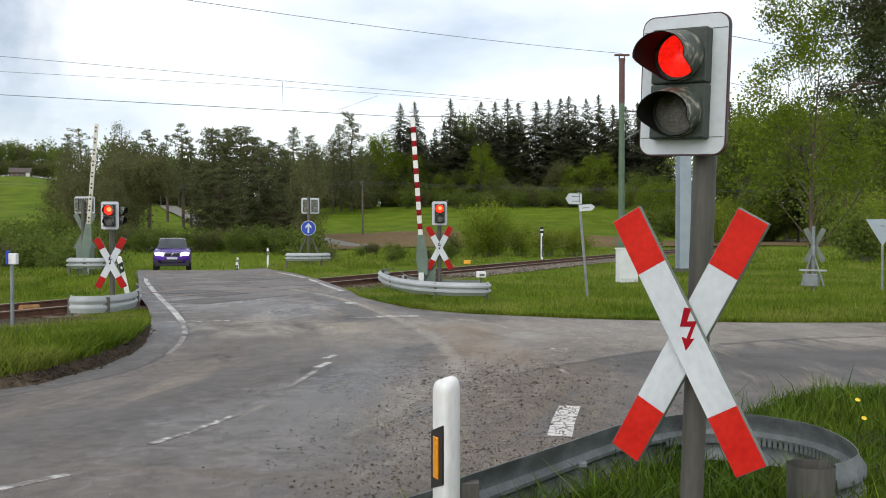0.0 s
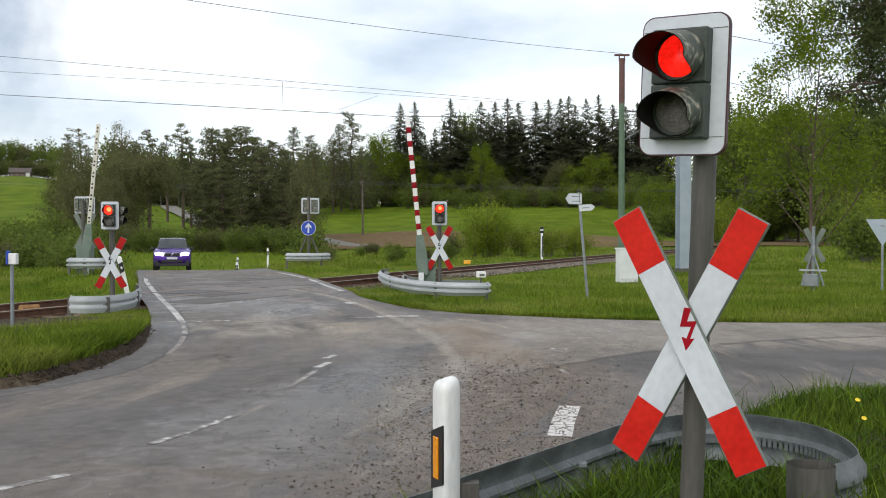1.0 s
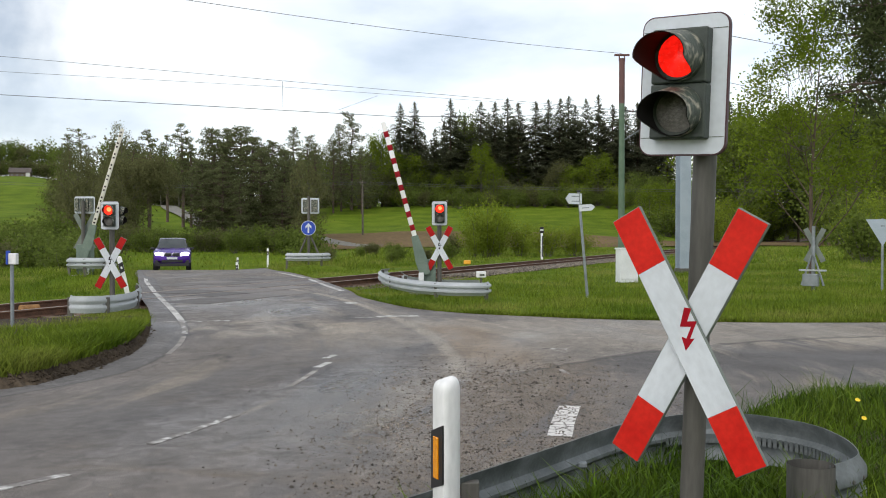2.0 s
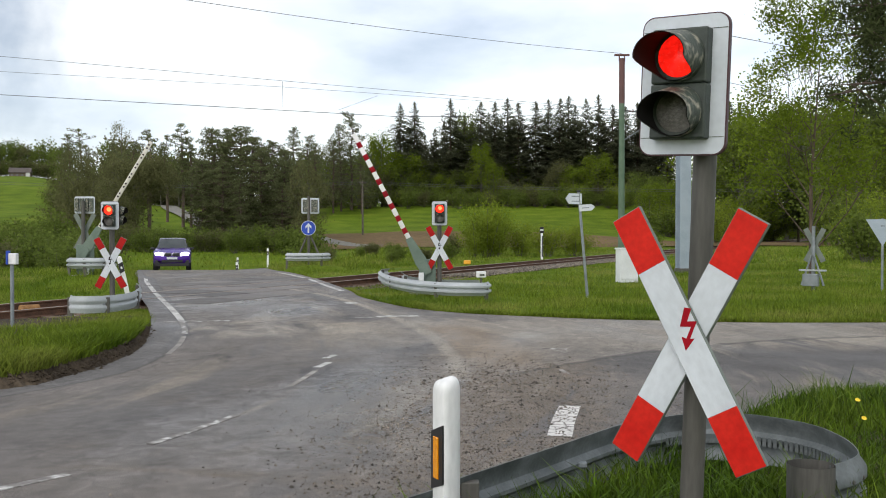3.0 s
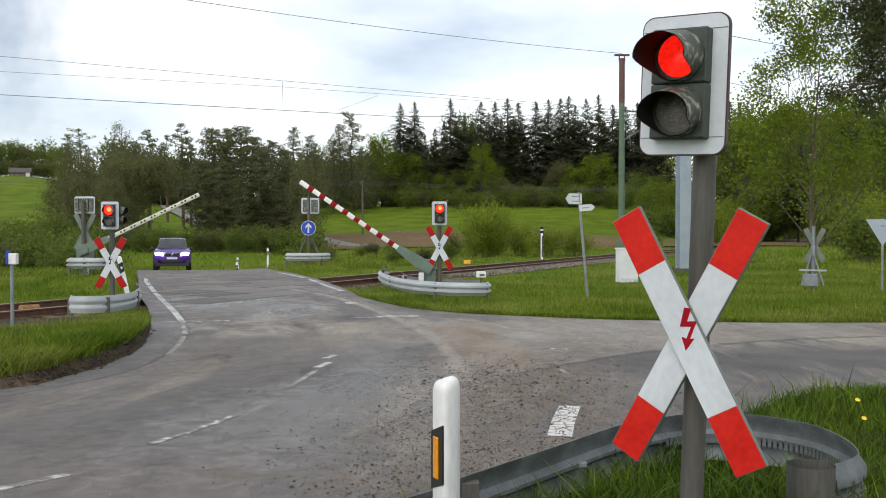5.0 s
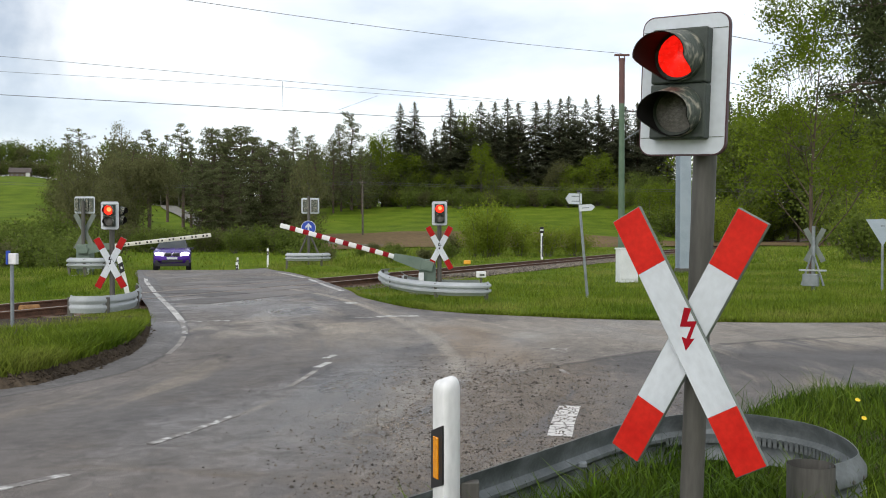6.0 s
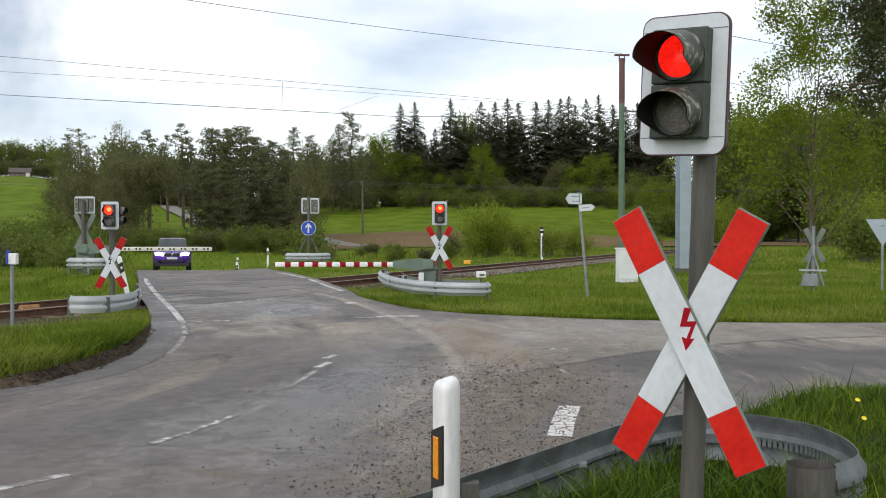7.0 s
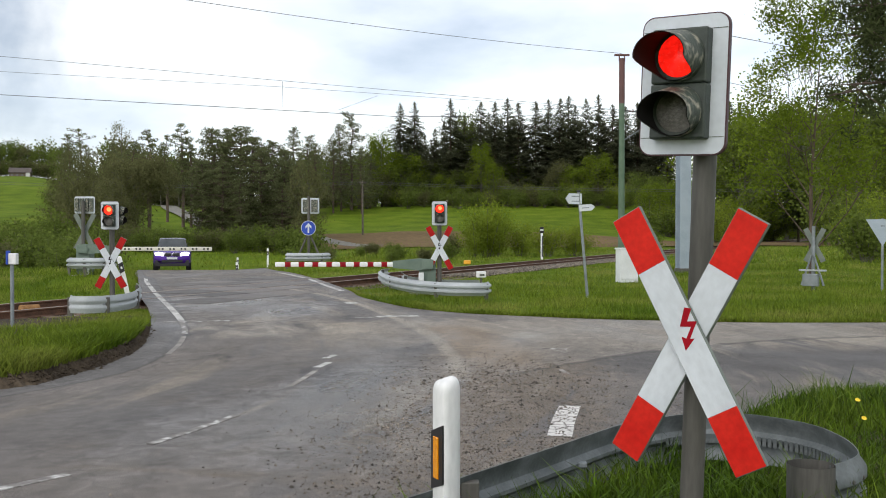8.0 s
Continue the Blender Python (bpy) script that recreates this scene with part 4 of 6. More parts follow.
def crossing_signal(name, x, y, turn, head_z, cross_z, label, far=True, lean=0.0, k=1.0, back=False, bolt=True, pole_r=0.046, side_head=0.0, cross=True, base=0.0, plate_y=-0.13, head_x=0.0, cross_x=0.0, tilts=(29, 28), head_turn=0.0):
    g = empty(name, pose(x, y, base, 0, lean, turn), label, "crossing signal", "crossing signals")
    rod(b := bmesh.new(), (0, 0, -0.3), (0, 0, head_z + 0.12), pole_r, seg=20)
    part("pole", b, POLE, g, "grey-green steel pole", smooth=True)
    if cross:
        for n, (sg, yy) in enumerate(((-1, -0.115), (1, -0.085))):
            arm = cross_arm(g, sg, yy, cross_z + (0.010 if n == 0 and not far else 0.0), bolt and n == 0, 0.6 if far else 0.590, tilt=tilts[n], tint=far, red_from=0.345 if far else 0.330)
            arm.location.x = cross_x + (0.013 if n == 0 and not far else 0.0)
        part("bracket", box(bmesh.new(), (cross_x / 2, -0.045, cross_z), (0.08 + abs(cross_x), 0.05, 0.10), 0.004), GALV, g)
    signal_head(g, head_z, far, k, plate_y, head_x + (0.15 if back else 0.0), back, turn=head_turn)
    if back:
        signal_head(g, head_z, far, k, plate_y, head_x - 0.15, back)
    part("head_bracket", box(bmesh.new(), (head_x / 2, plate_y / 2 + 0.01, head_z), (0.05 + abs(head_x), abs(plate_y), 0.06), 0.004), GALV, g)
    if side_head:
        signal_head(g, head_z, far, k * 0.85, 0.02, 0.14, False, False, 80, False)
    return g


crossing_signal("crossing_signal", 1.055, 4.12, -38, 2.206, 1.147, "tall crossing signal with lit red lamp above red-white cross", far=False, lean=2.1, k=0.96, head_x=-0.05, cross_x=-0.009, tilts=(30.4, 26.7), pole_r=0.049, head_turn=3.3)
crossing_signal("crossing_signal", -0.09, 24.0, 2, 2.05, 1.19, "crossing signal with lit red lamp and red-white cross beside the barrier", pole_r=0.055)
crossing_signal("crossing_signal", -7.10, 20.6, 2, 1.94, 0.93, "crossing signal with lit red lamp and cross behind guard rail", side_head=1.0, pole_r=0.055, base=0.0)
# seen from behind, for the other direction
crossing_signal("crossing_signal", -10.82, 28.9, 176, 2.30, 1.5, "rear of a crossing signal and cross at the far barrier", back=True, pole_r=0.055, base=0.1, k=0.86)


def island_sign():
    g = empty("sign_post", pose(-5.45, 39.0, 0.12), "blue round arrow sign below a signal seen from behind", "traffic sign")
    part("pole", rod(bmesh.new(), (0, 0, -0.3), (0, 0, 2.9), 0.055), POLE, g, smooth=True)
    b = bmesh.new()
    for sx in (-1, 1):
        rod(b, (0.42 * sx, 0.03, 0.5), (0.05 * sx, 0.03, 1.35), 0.05, 0.035, 6)
    part("strut", b, POLE, g)
    disc = part("sign_disc", prism(bmesh.new(), [(0.3 * math.cos(2 * math.pi * i / 32), 1.62 + 0.3 * math.sin(2 * math.pi * i / 32)) for i in range(32)], -0.09, -0.07), SIGN_WHITE, g, "white rim")
    part("blue_face", prism(bmesh.new(), [(0.28 * math.cos(2 * math.pi * i / 32), 1.62 + 0.28 * math.sin(2 * math.pi * i / 32)) for i in range(32)], -0.096, -0.091), SIGN_BLUE, disc, "blue sign face")
    a = [(-0.035, 1.42), (0.035, 1.42), (0.035, 1.68), (0.12, 1.60), (0.12, 1.69), (0.0, 1.82), (-0.12, 1.69), (-0.12, 1.60), (-0.035, 1.68)]
    part("arrow", prism(bmesh.new(), a, -0.101, -0.097), SIGN_WHITE, disc, "white upward arrow")
    fr = part("signal_back", prism(bmesh.new(), rounded(0.72, 0.64, 0.06), -0.02, 0.02), PLATE_WHITE, g, "pale plate rims of two signals seen from behind")
    fr.location = (0.06, 0.05, 2.52)
    for sx in (-0.17, 0.17):
        b = bmesh.new()
        box(b, (sx, -0.05, 0), (0.25, 0.08, 0.5), 0.01)
        part("rear_housing", b, VISOR, fr, "dark green rear housing")


island_sign()


# ---- barriers ----
def barrier(x, y, z, base, label, mirror, front):
    """A half barrier: concrete foot, drive box, pivoting bracket and boom. The boom lies along -x (or +x when mirrored)."""
    s = 1 if mirror else -1
    g = empty("barrier", pose(x, y, 0), label, "barrier", "half barriers")
    part("foot", box(bmesh.new(), (0.06 * -s, 0.0, base + 0.06), (0.75, 0.55, 0.26), 0.02), CONCRETE, g, "concrete foot")
    part("drive_box", box(bmesh.new(), (0.12 * -s, 0.12, (base + z) / 2 + 0.1), (0.42, 0.34, z - base + 0.05), 0.02), BARRIER_GREEN, g, "grey-green drive box")
    part("side_box", box(bmesh.new(), (0.03 * s, -0.2, base + 0.32), (0.13, 0.12, 0.42), 0.01), CABINET, g, "small pale switch box")
    part("axle", rod(bmesh.new(), (0, -0.16, z), (0, 0.3, z), 0.07), BARRIER_GREEN, g, smooth=True)
    b = bmesh.new()
    outline = [(-0.22 * s, -0.13), (-0.22 * s, 0.13), (0.1 * s, 0.15), (0.74 * s, 0.085), (0.74 * s, -0.085), (0.1 * s, -0.15)]
    prism(b, outline, -0.13, -0.07)
    boom = part("boom_bracket", b, BARRIER_GREEN, g, "grey-green pivoting bracket")
    part("weight", box(bmesh.new(), (-0.12 * s, -0.1, 0), (0.3, 0.13, 0.24), 0.01), BARRIER_GREEN, boom)
    b = bmesh.new()
    box(b, (2.17 * s, -0.1, 0), (3.0, 0.055, 0.118), 0.02)
    part("boom", b, BARRIER_WHITE if front else CREAM, boom, "white painted boom", smooth=True)
    if front:
        for k in range(8):
            c = (3.68 - 0.33 - 0.343 * k) * s
            part("red_band", box(bmesh.new(), (c, -0.1, 0), (0.17, 0.061, 0.124), 0.02), BOOM_RED, boom, "dark red band", smooth=True)
    else:
        for k in range(9):
            for dx in (-0.055, 0.055):
                c = (3.5 - 0.33 * k + dx) * s
                part("slot", box(bmesh.new(), (c, -0.129, 0), (0.05, 0.006, 0.05), 0.002), VISOR_IN, boom, "dark slot")
    return boom


RIGHT_BOOM = barrier(-0.51, 23.9 + 0.1, 0.78, 0.05, "half barrier with red and white boom on a grey-green drive", False, True)
LEFT_BOOM = barrier(-10.43, 28.1 + 0.1, 1.09, 0.13, "half barrier seen from behind, pale boom with dark slots", True, False)


# ---- posts, signs and cabinets ----
def delineator(x, y, base, h, turn, label, lean=0.0, near=False, mark_z=None):
    """A white marker post: rounded-triangular plastic shaft with a slanted black band and a reflector."""
    g = empty("delineator", pose(x, y, base, 0, lean, turn), label, "delineator post", "delineator posts")
    w, d = 0.12, 0.10
    pl = [(-w / 2, 0.002), (-w / 2 + 0.004, -0.008), (-w / 2 + 0.014, -0.012), (w / 2 - 0.014, -0.012), (w / 2 - 0.004, -0.008), (w / 2, 0.002), (w / 2 - 0.003, 0.018), (0.040, 0.055), (0.022, d - 0.02), (0.0, d - 0.012), (-0.022, d - 0.02), (-0.040, 0.055), (-w / 2 + 0.003, 0.018)]
    bm = bmesh.new()
    rows = []
    for z, k in ((-0.2, 1), (h - 0.06, 1), (h - 0.042, 0.985), (h - 0.026, 0.93), (h - 0.014, 0.83), (h - 0.005, 0.66), (h, 0.4)):
        rows.append([bm.verts.new((px * k, 0.03 + (py - 0.03) * k, z + (py - 0.03) * 0.16 * (z > 0.3))) for px, py in pl])
    for a, c in zip(rows, rows[1:]):
        for i in range(len(pl)):
            j = (i + 1) % len(pl)
            bm.faces.new((a[i], a[j], c[j], c[i]))
    bm.faces.new(rows[-1])
    part("shaft", bm, WHITE_PLASTIC, g, "white plastic shaft", smooth=True)
    bz = h - (0.335 if near else 0.30)
    e = 0.003
    b = bmesh.new()
    prism(b, [(-w / 2 + e, bz - 0.125), (w / 2 - e, bz - 0.085), (w / 2 - e, bz + 0.155), (-w / 2 + e, bz + 0.115)], -0.0155, -0.008 if near else 0.02)
    band = part("black_band", b, BLACK_FILM, g, "slanted black band")
    part("reflector", box(bmesh.new(), (0.0, -0.019, bz + 0.015), (0.045, 0.008, 0.17) if near else (0.04, 0.008, 0.06), 0.003), AMBER if near else WHITE_PLASTIC, band, "amber reflector" if near else "white reflector")
    return g


def near_delineator():
    g = delineator(-0.012, 3.9, 0.0, 1.0, -66, "white roadside delineator post with black band and amber reflector", near=True)
    return g


near_delineator()
delineator(-7.86, 23.9, 0.05, 0.95, 20, "leaning white delineator post beside the far rails", lean=-12)
delineator(-10.4, 57.0, -0.4, 1.0, 0, "white delineator post beyond the crossing")
delineator(-12.3, 57.5, -0.45, 0.5, 0, "short white delineator post at the road's far edge")
delineator(-10.2, 47.5, -0.4, 0.5, 0, "short white delineator post at the grass edge")


def direction_sign():
    g = empty("direction_sign", pose(3.56, 23.66, 0, 0, -5.0, 0), "pale arrow signboards on a thin grey post", "direction sign")
    part("post", rod(bmesh.new(), (0, 0, -0.3), (0, 0, 2.58), 0.035), GALV, g, smooth=True)
    for z, dx, w, t, n in ((2.42, -0.10, 0.34, 30, 2), (2.18, 0.13, 0.30, -12, 1)):
        s = 1 if dx > 0 else -1
        b = bmesh.new()
        hh = 0.13 if n == 2 else 0.08
        prism(b, [(-w / 2 * s, -hh), (w / 2 * s, -hh), ((w / 2 + 0.09) * s, 0), (w / 2 * s, hh), (-w / 2 * s, hh)], -0.015, 0.015)
        board = part("sign_board", b, SIGN_WHITE, g, "white arrow-shaped board")
        board.matrix_basis = Matrix.Translation((dx, -0.05, z)) @ pose(0, 0, 0, 0, 5 if s < 0 else 0, t * 0.6)
        for k in range(n):
            zz = (0.06 - 0.12 * k) if n == 2 else 0.0
            part("text_bar", box(bmesh.new(), (0, -0.018, zz), (w * 0.6, 0.003, 0.022)), GALV, board)
    part("cap", box(bmesh.new(), (0, 0, 2.6), (0.08, 0.08, 0.05), 0.01), BLACK_FILM, g)


def cabinet():
    g = empty("cabinet", pose(5.80, 30.3, 0, 0, 0, 12), "pale grey trackside equipment cabinet in the grass", "cabinet")
    part("body", box(bmesh.new(), (0, 0, 0.52), (0.6, 0.4, 1.04), 0.015), CABINET, g)
    part("door", box(bmesh.new(), (0, -0.207, 0.55), (0.52, 0.02, 0.9), 0.006), CABINET, g)
    part("lid", box(bmesh.new(), (0, 0, 1.06), (0.65, 0.45, 0.05), 0.012), CABINET, g)


def steel_mast(x, y, h, w, m, name, label):
    g = empty(name, pose(x, y, 0, 0, 0, 12), label, "mast")
    b = bmesh.new()
    box(b, (0, -w * 0.45, h / 2), (w, 0.02, h), 0.003)
    box(b, (0, w * 0.45, h / 2), (w, 0.02, h), 0.003)
    box(b, (0, 0, h / 2), (0.02, w * 0.88, h), 0.003)
    part("column", b, m, g)
    part("foot", box(bmesh.new(), (0, 0, 0.04), (w * 1.15, w * 1.15, 0.2), 0.02), POLE, g)
    return g


direction_sign()
cabinet()
steel_mast(9.55, 38.2, 9.75, 0.46, GALV_BLUE, "steel_mast", "blue-grey steel mast with a concrete foot")


def catenary_mast():
    g = empty("catenary_mast", pose(8.95, 48.2, 0.0), "tall green steel mast carrying overhead wires", "mast")
    part("column", rod(bmesh.new(), (0, 0, -0.2), (0, 0, 10.2), 0.17, 0.13, 16), MAST_GREEN, g, smooth=True)
    part("top_sleeve", rod(bmesh.new(), (0, 0, 8.0), (0, 0, 10.25), 0.15, 0.145, 16), MAST_DARK, g, "dark oxide upper sleeve", smooth=True)
    part("crosshead", box(bmesh.new(), (0, 0, 10.42), (0.75, 0.12, 0.09), 0.01), MAST_DARK, g)
    b = bmesh.new()
    for sx in (-0.26, 0.26):
        rod(b, (sx * 0.5, 0, 10.1), (sx * 0.5, 0, 10.4), 0.035)
    part("stay", b, MAST_DARK, g)
    b = bmesh.new()
    for k in range(5):
        rod(b, (0.3 + 0.07 * k, 0, 7.62), (0.33 + 0.07 * k, 0, 7.62), 0.055)
    part("insulator", b, MAST_DARK, g)
    b = bmesh.new()
    rod(b, (0, 0, 7.65), (2.3, 0.5, 7.55), 0.03)
    rod(b, (0, 0, 6.1), (2.2, 0.5, 7.5), 0.03)
    part("cantilever", b, GALV, g)


catenary_mast()


def wire(pts, r, label="thin dark overhead wire", n=10, sag=0.0):
    bm = bmesh.new()
    path = []
    for a, b in zip(pts, pts[1:]):
        for i in range(n):
            t = i / n
            p = Vector(a).lerp(Vector(b), t)
            p.z -= sag * 4 * t * (1 - t)
            path.append(p)
    path.append(Vector(pts[-1]))
    sweep(bm, path, [(r * math.cos(1.2566 * i), r * math.sin(1.2566 * i)) for i in range(5)])
    return tagged(part("overhead_wire", bm, WIRE, None, label), label, "wire", "overhead wires")


wire([(-30, 27.0, 14.3), (-9.57, 36.0, 10.24), (8.95, 48.2, 10.5)], 0.011, sag=0.15)
wire([(9.55, 38.2, 9.7), (25.4, 55, 11.05)], 0.014)
wire([(-34, 37.5, 7.9), (-18.4, 40, 7.28), (-1.87, 43.0, 6.72), (11.2, 48.7, 7.5)], 0.013)
wire([(-34, 37.5, 9.5), (-18.38, 40, 8.87), (-7.12, 42.0, 8.18), (11.2, 48.7, 7.55)], 0.009)
wire([(-34, 37.5, 8.8), (-18.39, 40, 8.24), (-7.0, 42.0, 7.9), (8.95, 48.2, 7.65)], 0.007)
wire([(9.55, 38.2, 7.9), (25.4, 55, 8.1)], 0.012)
wire([(-7.0, 42.05, 8.15), (-7.02, 42.0, 7.0)], 0.010, "short thin dropper wire between overhead wires")
wire([(-4.6, 42.4, 6.95), (-2.9, 42.6, 7.6)], 0.007, "thin slanting stay wire between overhead wires")


def pole_line():
    g = empty("utility_pole", pose(-10.2, 122, 0.9), "thin wooden utility pole in the meadow", "utility pole")
    part("shaft", rod(bmesh.new(), (0, 0, -0.5), (0, 0, 7.2), 0.13, 0.10, 8), BARK_GREY, g)
    part("crossbar", box(bmesh.new(), (0, 0, 6.9), (0.9, 0.1, 0.1), 0.01), BARK_GREY, g)
    for z in (7.9, 7.65):
        wire([(-60, 128, z + 0.3), (-10.2, 122, z), (60, 128, z - 0.6)], 0.016, "far thin overhead wire", sag=0.5)


pole_line()


def left_post():
    g = empty("marker_post", pose(-6.6, 14.7, 0.1), "thin grey post with a small white box on top", "marker post")
    part("post", rod(bmesh.new(), (0, 0, -0.3), (0, 0, 1.14), 0.028), GALV, g, smooth=True)
    part("box", box(bmesh.new(), (0.02, 0, 1.08), (0.13, 0.1, 0.17), 0.012), WHITE_PLASTIC, g, "small white box")
    part("dark_plate", box(bmesh.new(), (-0.05, -0.02, 1.10), (0.03, 0.1, 0.21), 0.005), SIGN_BLUE, g, "dark blue edge plate")


def box_marker():
    g = empty("marker_post", pose(0.95, 23.9, 0.0), "small white box on a short stake", "marker post")
    part("stake", rod(bmesh.new(), (0, 0, -0.2), (0, 0, 0.5), 0.025), POLE, g)
    part("box", box(bmesh.new(), (0, 0, 0.53), (0.24, 0.14, 0.15), 0.012), WHITE_PLASTIC, g)
    part("text_bar", box(bmesh.new(), (0.02, -0.073, 0.52), (0.12, 0.004, 0.05)), VISOR, g)


def km_post():
    g = empty("signal_post", pose(5.3, 51.5, 0.1), "slim white post with a black banded top", "marker post")
    part("post", box(bmesh.new(), (0, 0, 0.75), (0.12, 0.1, 1.5), 0.01), WHITE_PLASTIC, g)
    part("black_face", box(bmesh.new(), (0.02, -0.055, 0.7), (0.05, 0.01, 1.1)), BLACK_FILM, g)
    for z in (1.48, 1.68):
        part("black_band", box(bmesh.new(), (0, 0, z), (0.2, 0.14, 0.13), 0.01), BLACK_FILM, g)
    part("white_band", box(bmesh.new(), (0, 0, 1.58), (0.16, 0.12, 0.07)), WHITE_PLASTIC, g)


def back_cross():
    """Rear side of another crossing sign by the side road."""
    g = empty("crossing_sign", pose(10.3, 26.7, 0, 0, 0, 142), "rear of a crossing sign with struts and a low box", "crossing sign")
    part("pole", rod(bmesh.new(), (0, 0, -0.2), (0, 0, 1.75), 0.05), GALV, g, smooth=True)
    for sg, yy in ((-1, -0.115), (1, -0.085)):
        cross_arm(g, sg, yy, 1.22, False, half=0.52)
    b = bmesh.new()
    for sx in (-1, 1):
        rod(b, (0.30 * sx, 0.06, 0.1), (0.03 * sx, 0.06, 0.95), 0.03, 0.025, 6)
    part("strut", b, GALV, g)
    part("beam", box(bmesh.new(), (0, 0.06, 0.52), (0.75, 0.05, 0.05), 0.01), GALV_PALE, g)
    part("box", box(bmesh.new(), (0.05, 0.05, 0.25), (0.42, 0.16, 0.34), 0.015), GALV, g)


def yield_back():
    g = empty("yield_sign", pose(11.85, 25.9, 0, 0, 0, -20), "grey rear of a triangular yield sign on a post", "traffic sign")
    part("post", rod(bmesh.new(), (0, 0, -0.2), (0, 0, 1.95), 0.032), GALV, g, smooth=True)
    part("sign_back", prism(bmesh.new(), [(-0.42, 1.93), (0.42, 1.93), (0.0, 1.2)], -0.05, -0.03), GALV_BLUE, g, "blue-grey sign back")
    part("clamp", box(bmesh.new(), (0, -0.02, 1.75), (0.1, 0.06, 0.04)), GALV, g)


left_post()
box_marker()
km_post()
back_cross()
yield_back()
tagged(part("track_marker", box(bmesh.new(), (1.1, 43.6, 0.2), (0.32, 0.2, 0.18), 0.04), ORANGE), "small orange marker cap beside the track", "marker")
lg = bmesh.new()
rod(lg, (-7.95, 18.05, 0.12), (-7.72, 18.3, 0.12), 0.10, 0.09, 12)
tagged(part("log", lg, LOG, None, smooth=True), "short orange-brown cut log beside the rails", "log")


# ---- car ----
def car():
    g = empty("car", pose(-12.95, 46.0, -0.24, 0, 0, 15) @ Matrix.Scale(0.90, 4), "violet-blue off-road car waiting with headlamps on", "car")
    # outline of half a section (half width, height) along the length, nose at -y
    st = [(-2.30, 0.70, 0.42, 0.80, 0.80, 0.80), (-2.22, 0.86, 0.34, 0.92, 0.95, 0.80), (-1.95, 0.93, 0.30, 1.00, 1.04, 0.84), (-1.0, 0.95, 0.30, 1.08, 1.16, 0.86), (0.0, 0.95, 0.30, 1.10, 1.18, 0.86), (1.4, 0.95, 0.30, 1.12, 1.2, 0.86), (2.1, 0.90, 0.36, 1.10, 1.16, 0.82), (2.28, 0.80, 0.45, 1.0, 1.04, 0.75)]
    bm = bmesh.new()
    rows = []
    for y, hw, lo, sh, top, tw in st:
        half = [(hw * 0.86, lo), (hw, lo + 0.12), (hw, sh - 0.12), (hw * 0.97, sh), (tw * 0.9, top), (0.0, top + 0.03)]
        rows.append([bm.verts.new((x, y, z)) for x, z in half] + [bm.verts.new((-x, y, z)) for x, z in half[-2::-1]])
    n = len(rows[0])
    for a, c in zip(rows, rows[1:]):
        for i in range(n):
            bm.faces.new((a[i], a[(i + 1) % n], c[(i + 1) % n], c[i]))
    bm.faces.new(rows[0])
    bm.faces.new(rows[-1][::-1])
    part("body", bm, CAR_PAINT, g, "violet-blue painted body", smooth=True)
    bm = bmesh.new()
    rows = []
    for y, hw, z in ((-0.98, 0.80, 1.14), (-0.25, 0.66, 1.62), (0.4, 0.67, 1.70), (1.4, 0.66, 1.66), (2.05, 0.70, 1.2)):
        rows.append([bm.verts.new(v) for v in ((0.82, y, 1.12), (hw, y, z - 0.05), (hw * 0.88, y, z), (-hw * 0.88, y, z), (-hw, y, z - 0.05), (-0.82, y, 1.12))])
    for a, c in zip(rows, rows[1:]):
        for i in range(5):
            bm.faces.new((a[i], a[i + 1], c[i + 1], c[i]))
    part("cabin", bm, CAR_ROOF, g, "dark roof and pillars", smooth=True)
    bm = bmesh.new()
    vs = [bm.verts.new(v) for v in ((-0.76, -0.985, 1.165), (0.76, -0.985, 1.165), (0.60, -0.275, 1.635), (-0.60, -0.275, 1.635))]
    bm.faces.new(vs)
    bmesh.ops.solidify(bm, geom=list(bm.faces), thickness=-0.02)
    ws = part("windscreen", bm, CAR_GLASS, g, "sky-reflecting windscreen")
    ws.location = (0, -0.02, 0.015)
    for sx in (-1, 1):
        lamp = bmesh.new()
        prism(lamp, [(0.42 * sx, 0.79), (0.82 * sx, 0.83), (0.86 * sx, 0.95), (0.72 * sx, 1.0), (0.42 * sx, 0.96)], -2.34, -2.1)
        part("headlight", lamp, CAR_LAMP, g, "lit white headlight")
        mir = box(bmesh.new(), (0.99 * sx, -0.75, 1.15), (0.20, 0.12, 0.14), 0.03)
        part("wing_mirror", mir, CAR_BLACK, g, smooth=True)
        gr = box(bmesh.new(), (0.195 * sx, -2.31, 0.87), (0.34, 0.05, 0.17), 0.03)
        part("grille", gr, CAR_BLACK, g, "black kidney-shaped grille", smooth=True)
        part("grille_rim", box(bmesh.new(), (0.195 * sx, -2.30, 0.87), (0.37, 0.04, 0.20), 0.03), CHROME, g, "chrome grille rim", smooth=True)
        part("fog_lamp", rod(bmesh.new(), (0.66 * sx, -2.27, 0.56), (0.66 * sx, -2.20, 0.56), 0.05), CHROME, g)
    part("air_intake", box(bmesh.new(), (0, -2.27, 0.53), (1.05, 0.08, 0.16), 0.03), CAR_BLACK, g, "black lower air intake")
    part("skirt", box(bmesh.new(), (0, -2.2, 0.43), (1.70, 0.2, 0.32), 0.03), CAR_BLACK, g)
    part("plate_bar", box(bmesh.new(), (0, -2.335, 0.68), (0.52, 0.02, 0.11), 0.004), SIGN_WHITE, g, "pale plate bar")
